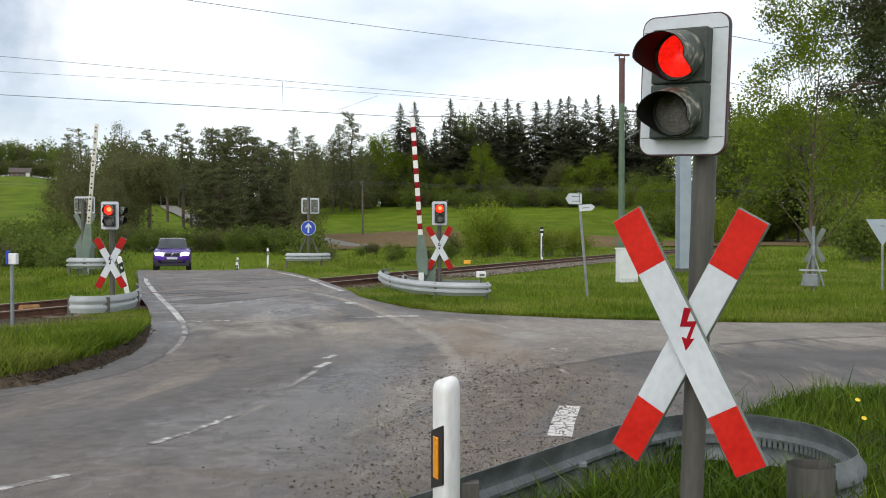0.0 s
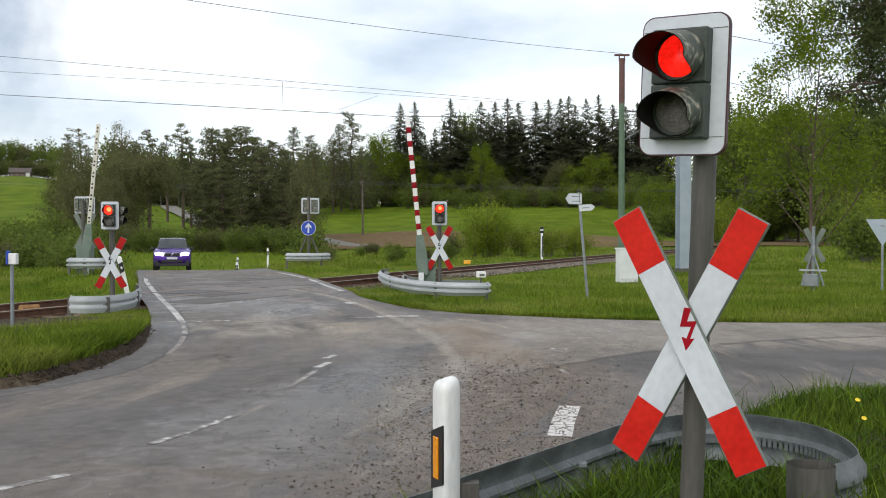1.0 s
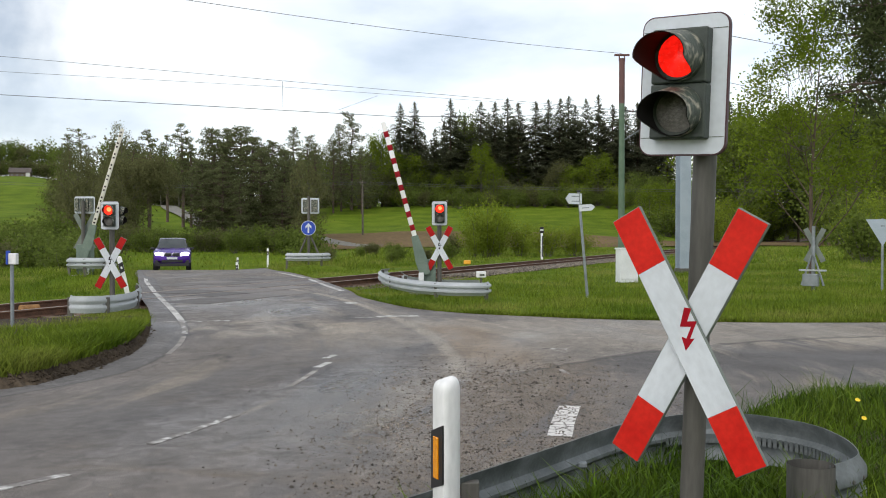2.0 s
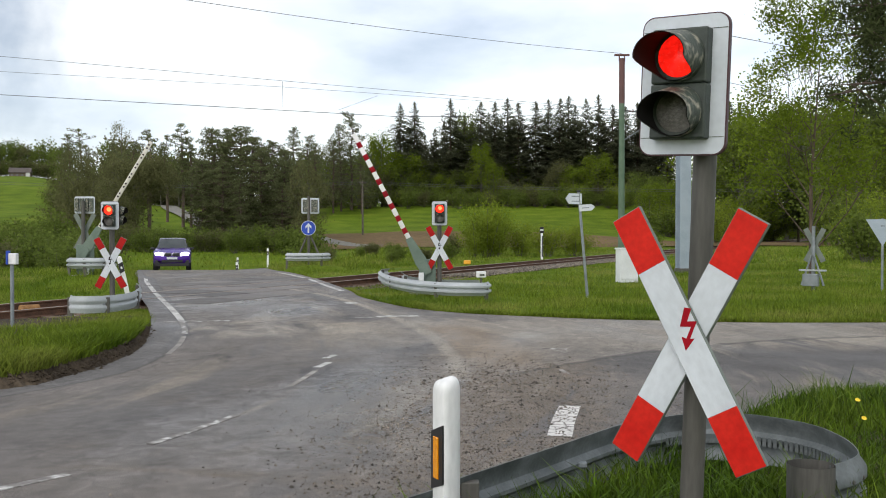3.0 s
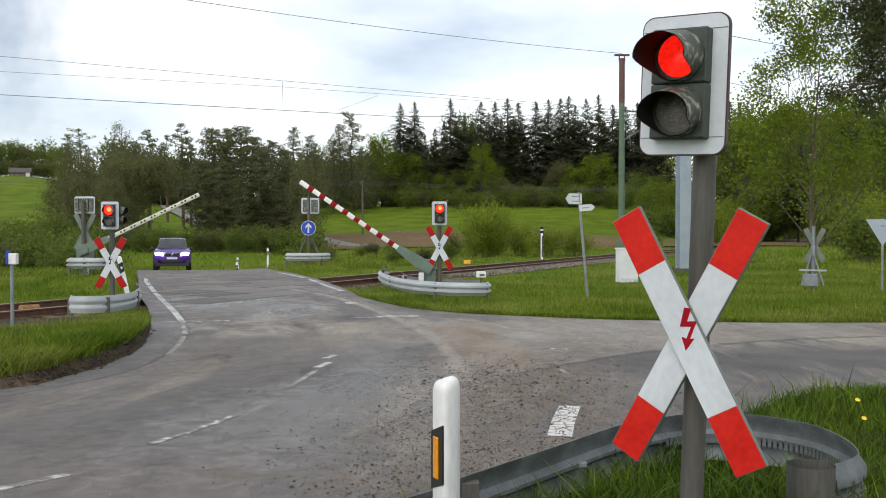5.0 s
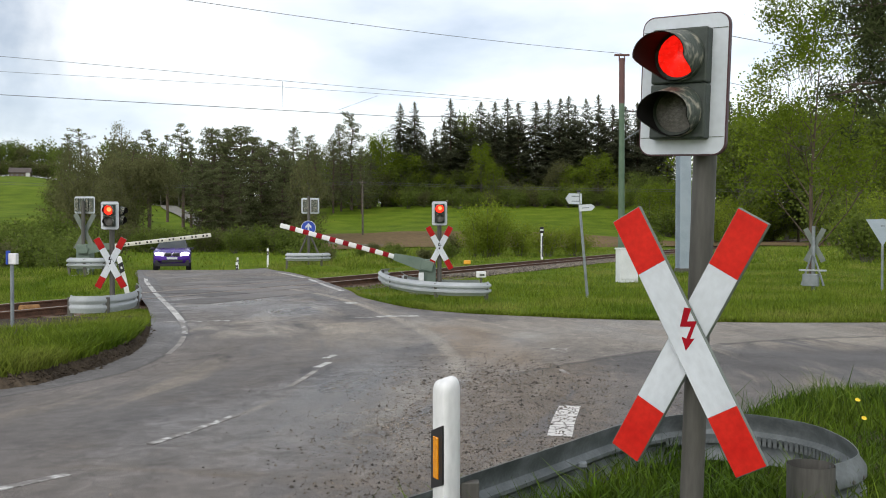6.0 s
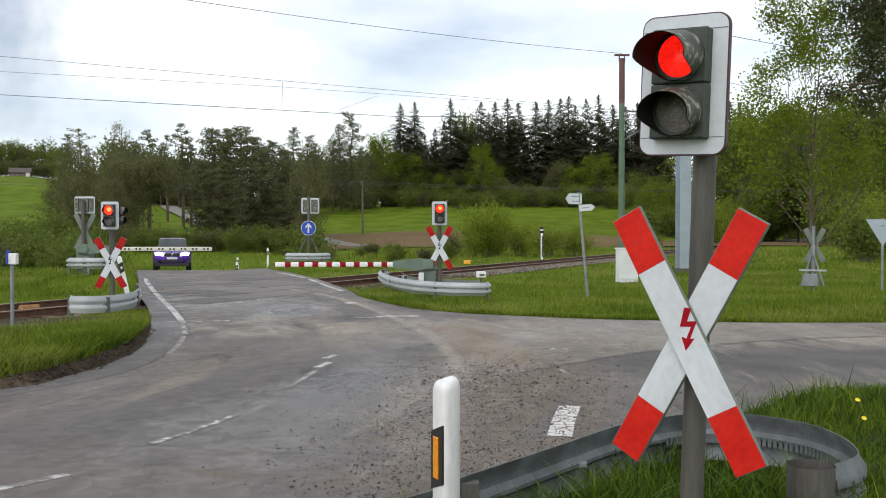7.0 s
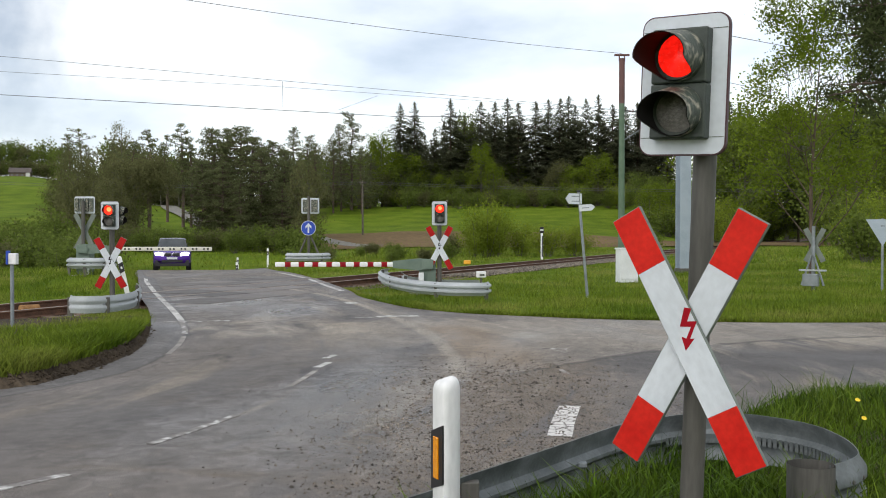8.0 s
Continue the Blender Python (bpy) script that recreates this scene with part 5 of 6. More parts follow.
    for sx in (-1, 1):
        for y in (-1.45, 1.45):
            t = bmesh.new()
            rod(t, (0.68 * sx, y, 0.37), (0.94 * sx, y, 0.37), 0.37, seg=28)
            wh = part("wheel", t, TYRE, g, "black tyre", smooth=True)
            part("rim", rod(bmesh.new(), (0.9 * sx, y, 0.37), (0.945 * sx, y, 0.37), 0.24, seg=20), CHROME, wh, smooth=True)


car()


# ---- vegetation ----
def quads(centres, sizes, normals_tilt, rng, aspect=1.0):
    """Small leaf cards turned at random: arrays of vertices and faces."""
    n = len(centres)
    a = rng.normal(0, 1, (n, 3))
    a[:, 2] *= normals_tilt
    a /= np.linalg.norm(a, axis=1)[:, None] + 1e-9
    r = rng.normal(0, 1, (n, 3))
    b = np.cross(a, r)
    b /= np.linalg.norm(b, axis=1)[:, None] + 1e-9
    u, v = a * sizes[:, None] * aspect, b * sizes[:, None]
    k = rng.uniform(0.3, 1.0, (n, 4, 1))
    vs = np.stack([centres - u * k[:, 0], centres - v * k[:, 1], centres + u * k[:, 2], centres + v * k[:, 3]], 1).reshape(-1, 3)
    fs = np.arange(4 * n).reshape(n, 4)
    return vs, fs


def mesh_of(name, vs, fs, material):
    me = bpy.data.meshes.new(name)
    me.from_pydata(vs.tolist(), [], fs.tolist())
    me.materials.append(material)
    return me


def limbs_mesh(name, segs, material):
    bm = bmesh.new()
    for a, b, r0, r1 in segs:
        rod(bm, a, b, r0, r1, 9 if r0 > 0.09 else 4, False)
    me = bpy.data.meshes.new(name)
    bm.to_mesh(me)
    bm.free()
    me.materials.append(material)
    me.polygons.foreach_set("use_smooth", [True] * len(me.polygons))
    return me


def tree(name, m, trunk, crown, label, category, group):
    g = empty(name, m, label, category, group)
    for nm, me in (("trunk", trunk), ("crown", crown)):
        o = new(nm, me)
        o.parent = g
    return g


def sprays(base, u, v, rng):
    """Needle sprays: pointed cards along u with half width v."""
    k = rng.uniform(0.5, 1.0, (len(base), 1))
    vs = np.stack([base, base + u * 0.45 + v * k, base + u, base + u * 0.5 - v], 1).reshape(-1, 3)
    return vs, np.arange(4 * len(base)).reshape(-1, 4)


def spruce_meshes(seed, h=20.0, clear=0.12, wide=0.12, ragged=0.3, needles=None, boughs=19):
    """A spruce: drooping boughs at all heights, with fine flat sprays and hanging twigs."""
    rng = np.random.default_rng(seed)
    segs = [((0, 0, -1), (0, 0, h * 0.5), 0.24, 0.15), ((0, 0, h * 0.5), (0, 0, h), 0.15, 0.02)]
    B, U, V = [], [], []
    for i in range(int(h * boughs)):
        f = 1 - ((i + rng.uniform()) / (h * boughs)) ** 0.9
        z = h - f * h * (1 - clear)
        a = rng.uniform(0, 6.283)
        ln = h * wide * (0.03 + 0.97 * min(1.0, f * 1.8) ** 0.72) * rng.uniform(1 - ragged * 1.4, 1 + ragged)
        gap = noise.noise(Vector((math.cos(a) * 1.3, math.sin(a) * 1.3, z * 0.33 + seed * 7.0)))
        if gap < -0.2:
            ln *= 0.5
        d = np.array([math.cos(a), math.sin(a), 0.0])
        s = np.array([-d[1], d[0], 0.0])
        rise = 0.25 if f < 0.12 else -0.14
        n = max(4, int(ln * 7))
        t = rng.uniform(0.12, 1, n)
        c = d * (ln * t)[:, None] + s * (rng.normal(0, 0.11, n) * ln)[:, None]
        c[:, 2] = z + ln * (rise * t - 0.26 * t * t + 0.12 * t ** 4) + rng.normal(0, 0.07, n)
        sgn = np.where(rng.uniform(size=n) < 0.5, -1.0, 1.0)
        u = (d * 0.42 + s * (sgn * rng.uniform(0.15, 0.6, n))[:, None]) * ((0.6 + 0.9 * rng.uniform(size=n)) * (0.32 + 0.68 * min(1.0, f * 3)))[:, None]
        u[:, 2] -= rng.uniform(-0.06, 0.24, n)
        w = np.cross(u, [0, 0, 1.0]) * 0.36
        w[:, 2] += 0.04
        B.append(c), U.append(u), V.append(w)
        m = max(2, n // 2)
        hang = np.stack([rng.normal(0, 0.06, m), rng.normal(0, 0.06, m), -rng.uniform(0.2, 0.6, m) * (0.4 + 0.6 * f)], 1)
        B.append(c[:m]), U.append(hang), V.append(np.tile(s * 0.10, (m, 1)))
        if i % 3 == 0:
            segs.append(((0, 0, z), tuple(d[:2] * ln * 0.8) + (z + ln * (rise * 0.8 - 0.15),), 0.03, 0.01))
    B.append(np.array([[0, 0, h - 0.6], [0, 0, h - 0.9]])), U.append(np.array([[0, 0, 0.9], [0.05, 0, 1.0]])), V.append(np.array([[0.12, 0, 0], [0, 0.12, 0]]))
    vs, fs = sprays(np.concatenate(B), np.concatenate(U), np.concatenate(V), rng)
    return limbs_mesh("trunk", segs, BARK), mesh_of("crown", vs, fs, needles or SPRUCE)


def pine_meshes(seed, h, clear, spread, nlimb, dense, needles, per=85, peak=0.62, blob=0.62):
    """A pine: a crooked stem and limbs that end in flat separate needle clumps."""
    rng = np.random.default_rng(seed)
    bend = [Vector((0, 0, -3.0))] + [Vector((rng.normal(0, 0.018) * h * k, rng.normal(0, 0.018) * h * k, h * 0.97 * k)) for k in (0.35, 0.6, 0.8, 1.0)]
    rad = (0.24, 0.19, 0.14, 0.09, 0.03)
    segs = [(tuple(a), tuple(b), r0, r1) for a, b, r0, r1 in zip(bend, bend[1:], rad, rad[1:])]

    def stem(t):
        z = h * 0.97 * t
        for a, b in zip(bend, bend[1:]):
            if a.z <= z <= b.z:
                return a.lerp(b, (z - a.z) / (b.z - a.z))
        return bend[-1].copy()

    P, S = [], []

    def clump(c, r):
        m = int(per * dense * (r / 0.6) ** 2)
        q = rng.normal(0, 1, (m, 3))
        q /= np.linalg.norm(q, axis=1)[:, None]
        q *= rng.uniform(0.25, 1, (m, 1)) ** 0.6 * r
        q[:, 2] *= 0.6
        P.append(np.array(tuple(c)) + q)
        S.append(rng.uniform(0.09, 0.21, m))

    for i in range(nlimb):
        t = clear + (0.98 - clear) * (i + rng.uniform(0, 0.9)) / nlimb
        a = 2.4 * i + rng.normal(0, 0.5)
        wide = max(0.16, 1 - ((t - peak) / ((1 - peak) * 1.06 if t > peak else 0.75)) ** 2 * 0.9)
        ln = spread * wide * rng.uniform(0.45, 1.1)
        base = stem(t)
        d = Vector((math.cos(a), math.sin(a), rng.uniform(-0.12, 0.3)))
        end = base + d * ln
        segs.append((tuple(base), tuple(end), 0.055, 0.02))
        for k in (0.4, 0.68, 1.0):
            if k < 0.5 and rng.uniform() < 0.45:
                continue
            side = Vector((-d.y, d.x, 0)) * rng.normal(0, 0.22) * ln
            clump(base + d * ln * k + side + Vector((0, 0, 0.18)), blob * rng.uniform(0.65, 1.25) * (0.6 + 0.4 * wide))
    clump(stem(0.99), blob * 0.8)
    vs, fs = quads(np.concatenate(P), np.concatenate(S), 0.9, rng, 0.55)
    return limbs_mesh("trunk", segs, BARK), mesh_of("crown", vs, fs, needles)


def branch_tree(seed, h, spread, clear, material, bark, leaf, per, levels=3, r=0.2, upright=0.5, clump=0.5, nlimb=9, flat=1.0):
    """A broad tree: limbs that fork, with leaf clumps round the twigs."""
    rng = np.random.default_rng(seed)
    segs, tips = [], []

    def grow(p, d, ln, rad, lev):
        q = p + d * ln
        segs.append((tuple(p), tuple(q), rad, rad * 0.6))
        if lev == 0:
            tips.append(q)
            tips.append(p + d * ln * 0.5)
            return
        tips.append(q)
        for _ in range(int(rng.integers(2, 5))):
            nd = d + Vector(rng.normal(0, 0.55, 3)) + Vector((0, 0, 0.15 * upright))
            grow(q, nd.normalized(), ln * rng.uniform(0.5, 0.8), rad * 0.55, lev - 1)

    top = Vector((rng.normal(0, 0.15), rng.normal(0, 0.15), h * 0.9))
    mids = [Vector((0, 0, -0.8)), Vector((rng.normal(0, 0.05) * h * 0.1, 0, h * 0.35)), top]
    segs.append((tuple(mids[0]), tuple(mids[1]), r, r * 0.75))
    segs.append((tuple(mids[1]), tuple(mids[2]), r * 0.75, r * 0.15))
    tips.append(top)
    for i in range(nlimb):
        t = clear + (0.94 - clear) * (i + rng.uniform(0, 0.9)) / nlimb
        a = 2.4 * i + rng.normal(0, 0.4)
        base = Vector((0, 0, h * 0.9 * t))
        up = upright + 0.5 * t
        d = Vector((math.cos(a), math.sin(a), up)).normalized()
        ln = spread * (0.55 if t > 0.75 else 0.75) * rng.uniform(0.5, 0.8) * (1.15 - 0.6 * max(0, t - 0.4))
        grow(base, d, ln, r * 0.35 * (1.1 - 0.6 * t), levels - 1)
    c = np.array([tuple(p) for p in tips])
    pick = rng.integers(0, len(c), per)
    off = rng.normal(0, clump, (per, 3)) * np.array([1, 1, flat])
    vs, fs = quads(c[pick] + off, rng.uniform(0.5, 1.0, per) * leaf, 0.9, rng)
    return limbs_mesh("trunk", segs, bark), mesh_of("crown", vs, fs, material)


def bush_meshes(seed, w, h, material, leaf, per):
    rng = np.random.default_rng(seed)
    segs, c = [], []
    for i in range(14):
        a, lean = rng.uniform(0, 6.28), rng.uniform(0.1, 0.9)
        tip = Vector((math.cos(a) * w * 0.5 * lean, math.sin(a) * w * 0.5 * lean, h * rng.uniform(0.6, 1.0) * (1 - 0.35 * lean)))
        segs.append(((tip.x * 0.1, tip.y * 0.1, -0.3), tuple(tip), 0.03, 0.008))
        for t in (0.35, 0.6, 0.8, 1.0):
            c.append(tuple(tip * t))
    c = np.array(c)
    pick = rng.integers(0, len(c), per)
    off = rng.normal(0, 1, (per, 3)) * np.array([w * 0.10, w * 0.10, h * 0.08])
    p = c[pick] + off
    p[:, 2] = np.abs(p[:, 2])
    vs, fs = quads(p, rng.uniform(0.5, 1, per) * leaf, 0.9, rng)
    return limbs_mesh("trunk", segs, BARK_GREY), mesh_of("crown", vs, fs, material)


SPRUCES = [spruce_meshes(s, 20, c, w) for s, c, w in ((1, 0.05, 0.185), (2, 0.10, 0.155), (3, 0.14, 0.17), (4, 0.20, 0.15), (5, 0.04, 0.20))]
SLOPE_PINES = [pine_meshes(s, 14, c, w, k, 1.0, PINE, 70, p, 0.52) for s, c, w, k, p in ((21, 0.40, 2.3, 30, 0.8), (22, 0.34, 1.7, 34, 0.74), (23, 0.42, 1.3, 24, 0.78), (24, 0.30, 2.0, 40, 0.7))]
LANE_PINES = [pine_meshes(s, 13, 0.06, w, 120, 1.0, PINE, 60, 0.5, 0.56) for s, w in ((27, 3.0), (28, 2.7), (29, 3.3))]
SLIM_PINES = [pine_meshes(s, 16, 0.10, w, 110, 0.9, PINE, 55, 0.12, 0.55) for s, w in ((37, 3.6), (38, 3.0))]
THIN_BROAD = branch_tree(39, 15, 2.2, 0.2, LEAF_OLIVE, BARK_GREY, 0.13, 2400, 4, 0.12, 1.0, 0.3, 16)
STEM_BROADS = [branch_tree(s, 10, 3.8, 0.56, LEAF_OLIVE, BARK, 0.2, 5200, 3, 0.075, 0.5, 0.5, 11) for s in (45, 46)]
BROADS = [branch_tree(s, 12, 5.0, 0.06, m, BARK_GREY, 0.27, 5200, 3, 0.2, 0.5, 0.75, 16) for s, m in ((31, LEAF_MID), (32, LEAF_FRESH), (33, LEAF_OLIVE), (34, LEAF_MID))]
FAR_BROADS = [branch_tree(s, 12, 5.0, 0.06, m, BARK_GREY, 0.5, 1300, 2, 0.2, 0.5, 0.9, 12) for s, m in ((35, LEAF_MID), (36, LEAF_OLIVE))]
BUSHES = [bush_meshes(s, 4, 3, m, k, c) for s, m, k, c in ((41, LEAF_YELLOW, 0.085, 6500), (42, LEAF_MID, 0.17, 1700), (43, LEAF_OLIVE, 0.17, 1700))]


def stand(kind, meshes, x, y, k, label, category, group, turn=0.0, kz=None, sink=0.0):
    m = Matrix.Translation((x, y, gz(x, y) - sink)) @ pose(0, 0, 0, 0, 0, turn) @ Matrix.Diagonal((k, k, kz or k, 1))
    return tree(kind, m, meshes[0], meshes[1], label, category, group)


def woods():
    rng = np.random.default_rng(77)
    # spruce wood behind the meadow: its edge, then a second rank
    edge = ((-9.1, 204, 21.8), (-6.1, 207, 22.3), (-1.7, 203, 16.2), (1.6, 205, 22.6), (4.7, 212, 20.0), (8.1, 206, 22.2), (11.0, 204, 22.0), (13.9, 208, 23.2), (16.0, 205, 21.9), (19.6, 204, 22.0), (22.9, 209, 23.1), (24.9, 205, 22.8), (27.0, 207, 23.6), (29.3, 213, 22.3), (30.4, 205, 22.8), (33.4, 207, 23.8), (35.9, 204, 21.4), (39.8, 210, 21.7), (41.4, 205, 21.8), (44.6, 207, 21.5), (47.8, 205, 21.6))
    rank = ((-8.1, 222, 18.7), (-4.2, 224, 16.7), (0.3, 226, 20.2), (3.7, 222, 21.1), (6.8, 225, 20.1), (10.5, 223, 21.9), (13.6, 226, 20.6), (16.2, 222, 20.8), (27.9, 224, 21.0), (31.6, 222, 20.1), (38.0, 226, 18.2), (40.7, 222, 20.5), (46.4, 224, 21.4), (64.0, 215, 26.9), (67.6, 220, 27.3), (71.6, 225, 27.2))
    for i, (x, y, hgt) in enumerate(edge + rank):
        k = hgt / 20
        stand("spruce", SPRUCES[(0, 1, 2, 1, 3, 4, 2)[i % 7]], x, y, k * rng.uniform(0.9, 1.15), "dark green spruce at the edge of the wood", "conifer tree", "spruces of the wood", rng.uniform(0, 360), k)
    stand("broadleaf_tree", BROADS[0], 5.6, 214, 0.9, "pale green broadleaf tree rising among the spruces", "tree", "broadleaf trees of the wood", 40, 1.62)
    for x, y, k, kz in ((-12.6, 198, 0.62, 1.18), (-14.9, 200, 0.6, 1.05), (7.9, 199, 0.55, 1.0), (26.6, 196, 0.7, 0.62), (10.4, 197, 0.5, 0.7)):
        stand("broadleaf_tree", BROADS[1], x, y, k, "fresh pale green broadleaf tree before the spruces", "tree", "broadleaf trees of the wood", 50 * x, kz)
    # lower dead-bottomed spruces that fill the wood
    for i in range(28):
        x = -12 + 62 * (i + rng.uniform(-0.4, 0.4)) / 28
        stand("spruce", SPRUCES[(0, 4, 0)[i % 3]], x, 210 + rng.uniform(0, 18), 0.72, "shorter spruce inside the wood", "conifer tree", "inner spruces of the wood", rng.uniform(0, 360), 0.66 + 0.26 * rng.uniform())
    # young trees among the spruces
    for i in range(14):
        u = -0.05 + 0.26 * (i + rng.uniform(-0.4, 0.4)) / 14
        y = 196 + rng.uniform(0, 14)
        hgt = 5 + rng.uniform(0, 6)
        stand("broadleaf_tree", BROADS[(0, 2, 3, 1)[i % 4]], u * y, y, hgt / 12, "young broadleaf tree at the edge of the wood", "tree", "young trees at the wood's edge", rng.uniform(0, 360), hgt / 12)
    # mixed trees to the side, lower towards the lane
    for i in range(26):
        u = -0.155 + 0.11 * i / 25 + rng.normal(0, 0.004)
        y = 198 + rng.uniform(0, 34)
        hgt = 9.5 + rng.uniform(-2.5, 2.5)
        stand("broadleaf_tree", BROADS[int(rng.integers(0, 4))], u * y, y, hgt / 12, "leafy spring tree in the mixed wood", "tree", "broadleaf trees of the wood", rng.uniform(0, 360), hgt / 12)
    for i, (x, y, hgt) in enumerate(((-27.9, 170, 12.1), (-27.2, 176, 16.2), (-25.2, 180, 14.7), (-22.7, 172, 13.1), (-20.3, 178, 14.0), (-19.3, 182, 16.8), (-17.6, 185, 19.3), (-14.9, 176, 12.0), (-14.4, 190, 11.2))):
        stand("pine", SLIM_PINES[i % 2], x, y, hgt / 16, "slender dark conifer above the mixed wood", "conifer tree", "conifers of the mixed wood", rng.uniform(0, 360), hgt / 16)
    # big pines by the lane
    for i, (x, y, hgt) in enumerate(((-25.8, 108, 13.3), (-25.2, 112, 13.5), (-22.7, 108, 13.6), (-21.1, 106, 12.3), (-19.9, 112, 12.0), (-19.4, 118, 11.1), (-26.0, 104, 9.5), (-19.7, 104, 10.9), (-23.6, 103, 9.5), (-18.2, 110, 9.6), (-16.6, 110, 8.6), (-17.4, 104, 7.0), (-15.2, 106, 5.6), (-21.3, 101, 7.5))):
        stand("pine", LANE_PINES[i % 3], x, y, hgt / 13, "large dark green pine with layered boughs", "pine tree", "pines by the lane", rng.uniform(0, 360), hgt / 13)
    # pines and scrub on the slope
    for i, (x, y, hgt) in enumerate(((-49.8, 128, 12.0), (-50.4, 134, 13.1), (-46.5, 126, 10.8), (-48.1, 140, 12.2), (-44.2, 138, 12.8), (-43.4, 142, 15.1), (-45.9, 160, 14.9), (-40.6, 150, 16.6), (-51.5, 132, 10.5), (-39.4, 150, 14.0))):
        stand("pine", SLOPE_PINES[(2, 0, 0, 2, 1, 1, 2, 3, 2, 1)[i]], x, y, hgt / 14, "tall thin-crowned pine on the slope", "pine tree", "pines on the slope", rng.uniform(0, 360), hgt / 14)
    stand("broadleaf_tree", THIN_BROAD, -50.1, 150, 1.05, "thin sparse tree standing above the scrub", "tree", "trees on the slope", 15, 1.1)
    # canopy over the hill lane, on bare stems in front of it and low behind it
    for i in range(3):
        x = -33.5 + 1.3 * i + rng.normal(0, 0.3)
        stand("broadleaf_tree", STEM_BROADS[i % 2], x, 99 + rng.uniform(0, 9), 0.78, "olive green tree on a bare stem beside the lane", "tree", "trees beside the lane", rng.uniform(0, 360), 0.84 + 0.10 * rng.uniform())
    for i in range(12):
        u = -0.335 + 0.10 * (i + rng.uniform(-0.3, 0.3)) / 12
        y = 194 + rng.uniform(0, 16)
        stand("broadleaf_tree", BROADS[(2, 2, 0, 2)[i % 4]], u * y, y, 0.75, "olive green tree behind the hill lane", "tree", "trees behind the hill lane", rng.uniform(0, 360), 0.6 + 0.25 * rng.uniform())
    for i in range(14):
        u = -0.395 + 0.065 * (i + rng.uniform(-0.4, 0.4)) / 14
        y = 112 + rng.uniform(0, 12)
        stand("broadleaf_tree", BROADS[(2, 3, 2)[i % 3]], u * y, y, 0.6, "olive green tree in the scrub on the slope", "tree", "trees on the slope", rng.uniform(0, 360), 0.42 + 0.12 * rng.uniform())
    for i in range(30):
        u = -0.372 + 0.145 * rng.uniform()
        y = 98 + rng.uniform(0, 40)
        hgt = 6 + rng.uniform(0, 3)
        if -0.335 < u < -0.15:
            continue
        stand("broadleaf_tree", BROADS[(2, 2, 0, 2)[i % 4]], u * y, y, hgt / 12, "olive green tree in the scrub on the slope", "tree", "trees on the slope", rng.uniform(0, 360), hgt / 12)
    # shrubs along the valley
    for i in range(26):
        u = -0.47 + 0.085 * rng.uniform()
        y = 56 + rng.uniform(0, 26)
        stand("shrub", BUSHES[(1, 1, 2, 1)[i % 4]], u * y, y, 0.8 + 0.5 * rng.uniform(), "round green shrub on the far verge", "shrub", "shrubs on the far verge", rng.uniform(0, 360))
    for i in range(30):
        u = -0.385 + 0.26 * rng.uniform()
        y = 66 + rng.uniform(0, 30)
        if -0.325 < u < -0.145:
            continue
        stand("shrub", BUSHES[(1, 2, 1, 2)[i % 4]], u * y, y, 0.6 + 0.5 * rng.uniform(), "dark green shrub in front of the trees", "shrub", "shrubs below the trees", rng.uniform(0, 360))
    for i in range(34):
        u = -0.335 + 0.19 * (i + rng.uniform(-0.5, 0.5)) / 34
        y = 83 + rng.uniform(0, 13)
        stand("shrub", BUSHES[(1, 2, 1)[i % 3]], u * y, y, 0.55 + 0.35 * rng.uniform(), "dark green shrub in the hollow below the pines", "shrub", "shrubs in the hollow", rng.uniform(0, 360), 0.5 + 0.35 * rng.uniform())
    for i in range(16):
        u = -0.34 + 0.10 * (i + rng.uniform(-0.4, 0.4)) / 16
        y = 200 + rng.uniform(0, 14)
        stand("shrub", BUSHES[(2, 1)[i % 2]], u * y, y, 1.5, "dense shrub behind the hill lane", "shrub", "shrubs behind the hill lane", rng.uniform(0, 360), 1.3 + 0.6 * rng.uniform())
    # undergrowth at the wood's foot
    for i in range(64):
        u = -0.16 + 0.41 * (i + rng.uniform(-0.8, 0.8)) / 64
        y = 186 + rng.uniform(0, 14)
        stand("shrub", BUSHES[(1, 2, 1, 1, 0, 2, 1)[i % 7]], u * y, y, 0.8 + 1.2 * rng.uniform() ** 1.5, "undergrowth shrub at the foot of the wood", "shrub", "undergrowth of the wood", rng.uniform(0, 360))
    # broadleaf wood to the side of the side road
    for i in range(26):
        u = 0.200 + 0.34 * (i + rng.uniform(-0.4, 0.4)) / 26
        y = (150 if u < 0.30 else 110) + rng.uniform(0, 40)
        if 0.30 < u < 0.405:
            y = 16.0 / (0.465 - u) + 25 + rng.uniform(0, 14)
        hgt = 6.5 + rng.uniform(-1.5, 1.5) if u < 0.285 else 15 + rng.uniform(-2, 3) if u > 0.405 else 0.122 * y + rng.uniform(-1.5, 2.5)
        stand("broadleaf_tree", BROADS[(0, 1, 3, 1)[i % 4]], u * y, y, hgt / 12, "fresh green broadleaf tree behind the track", "tree", "broadleaf trees behind the track", rng.uniform(0, 360), hgt / 12)
    for i in range(8):
        u = 0.30 + 0.035 * i
        y = 150 + rng.uniform(0, 20)
        stand("spruce", SPRUCES[i % 4], u * y, y, 0.9, "dark spruce behind the broadleaf trees", "conifer tree", "spruces behind the track", rng.uniform(0, 360))
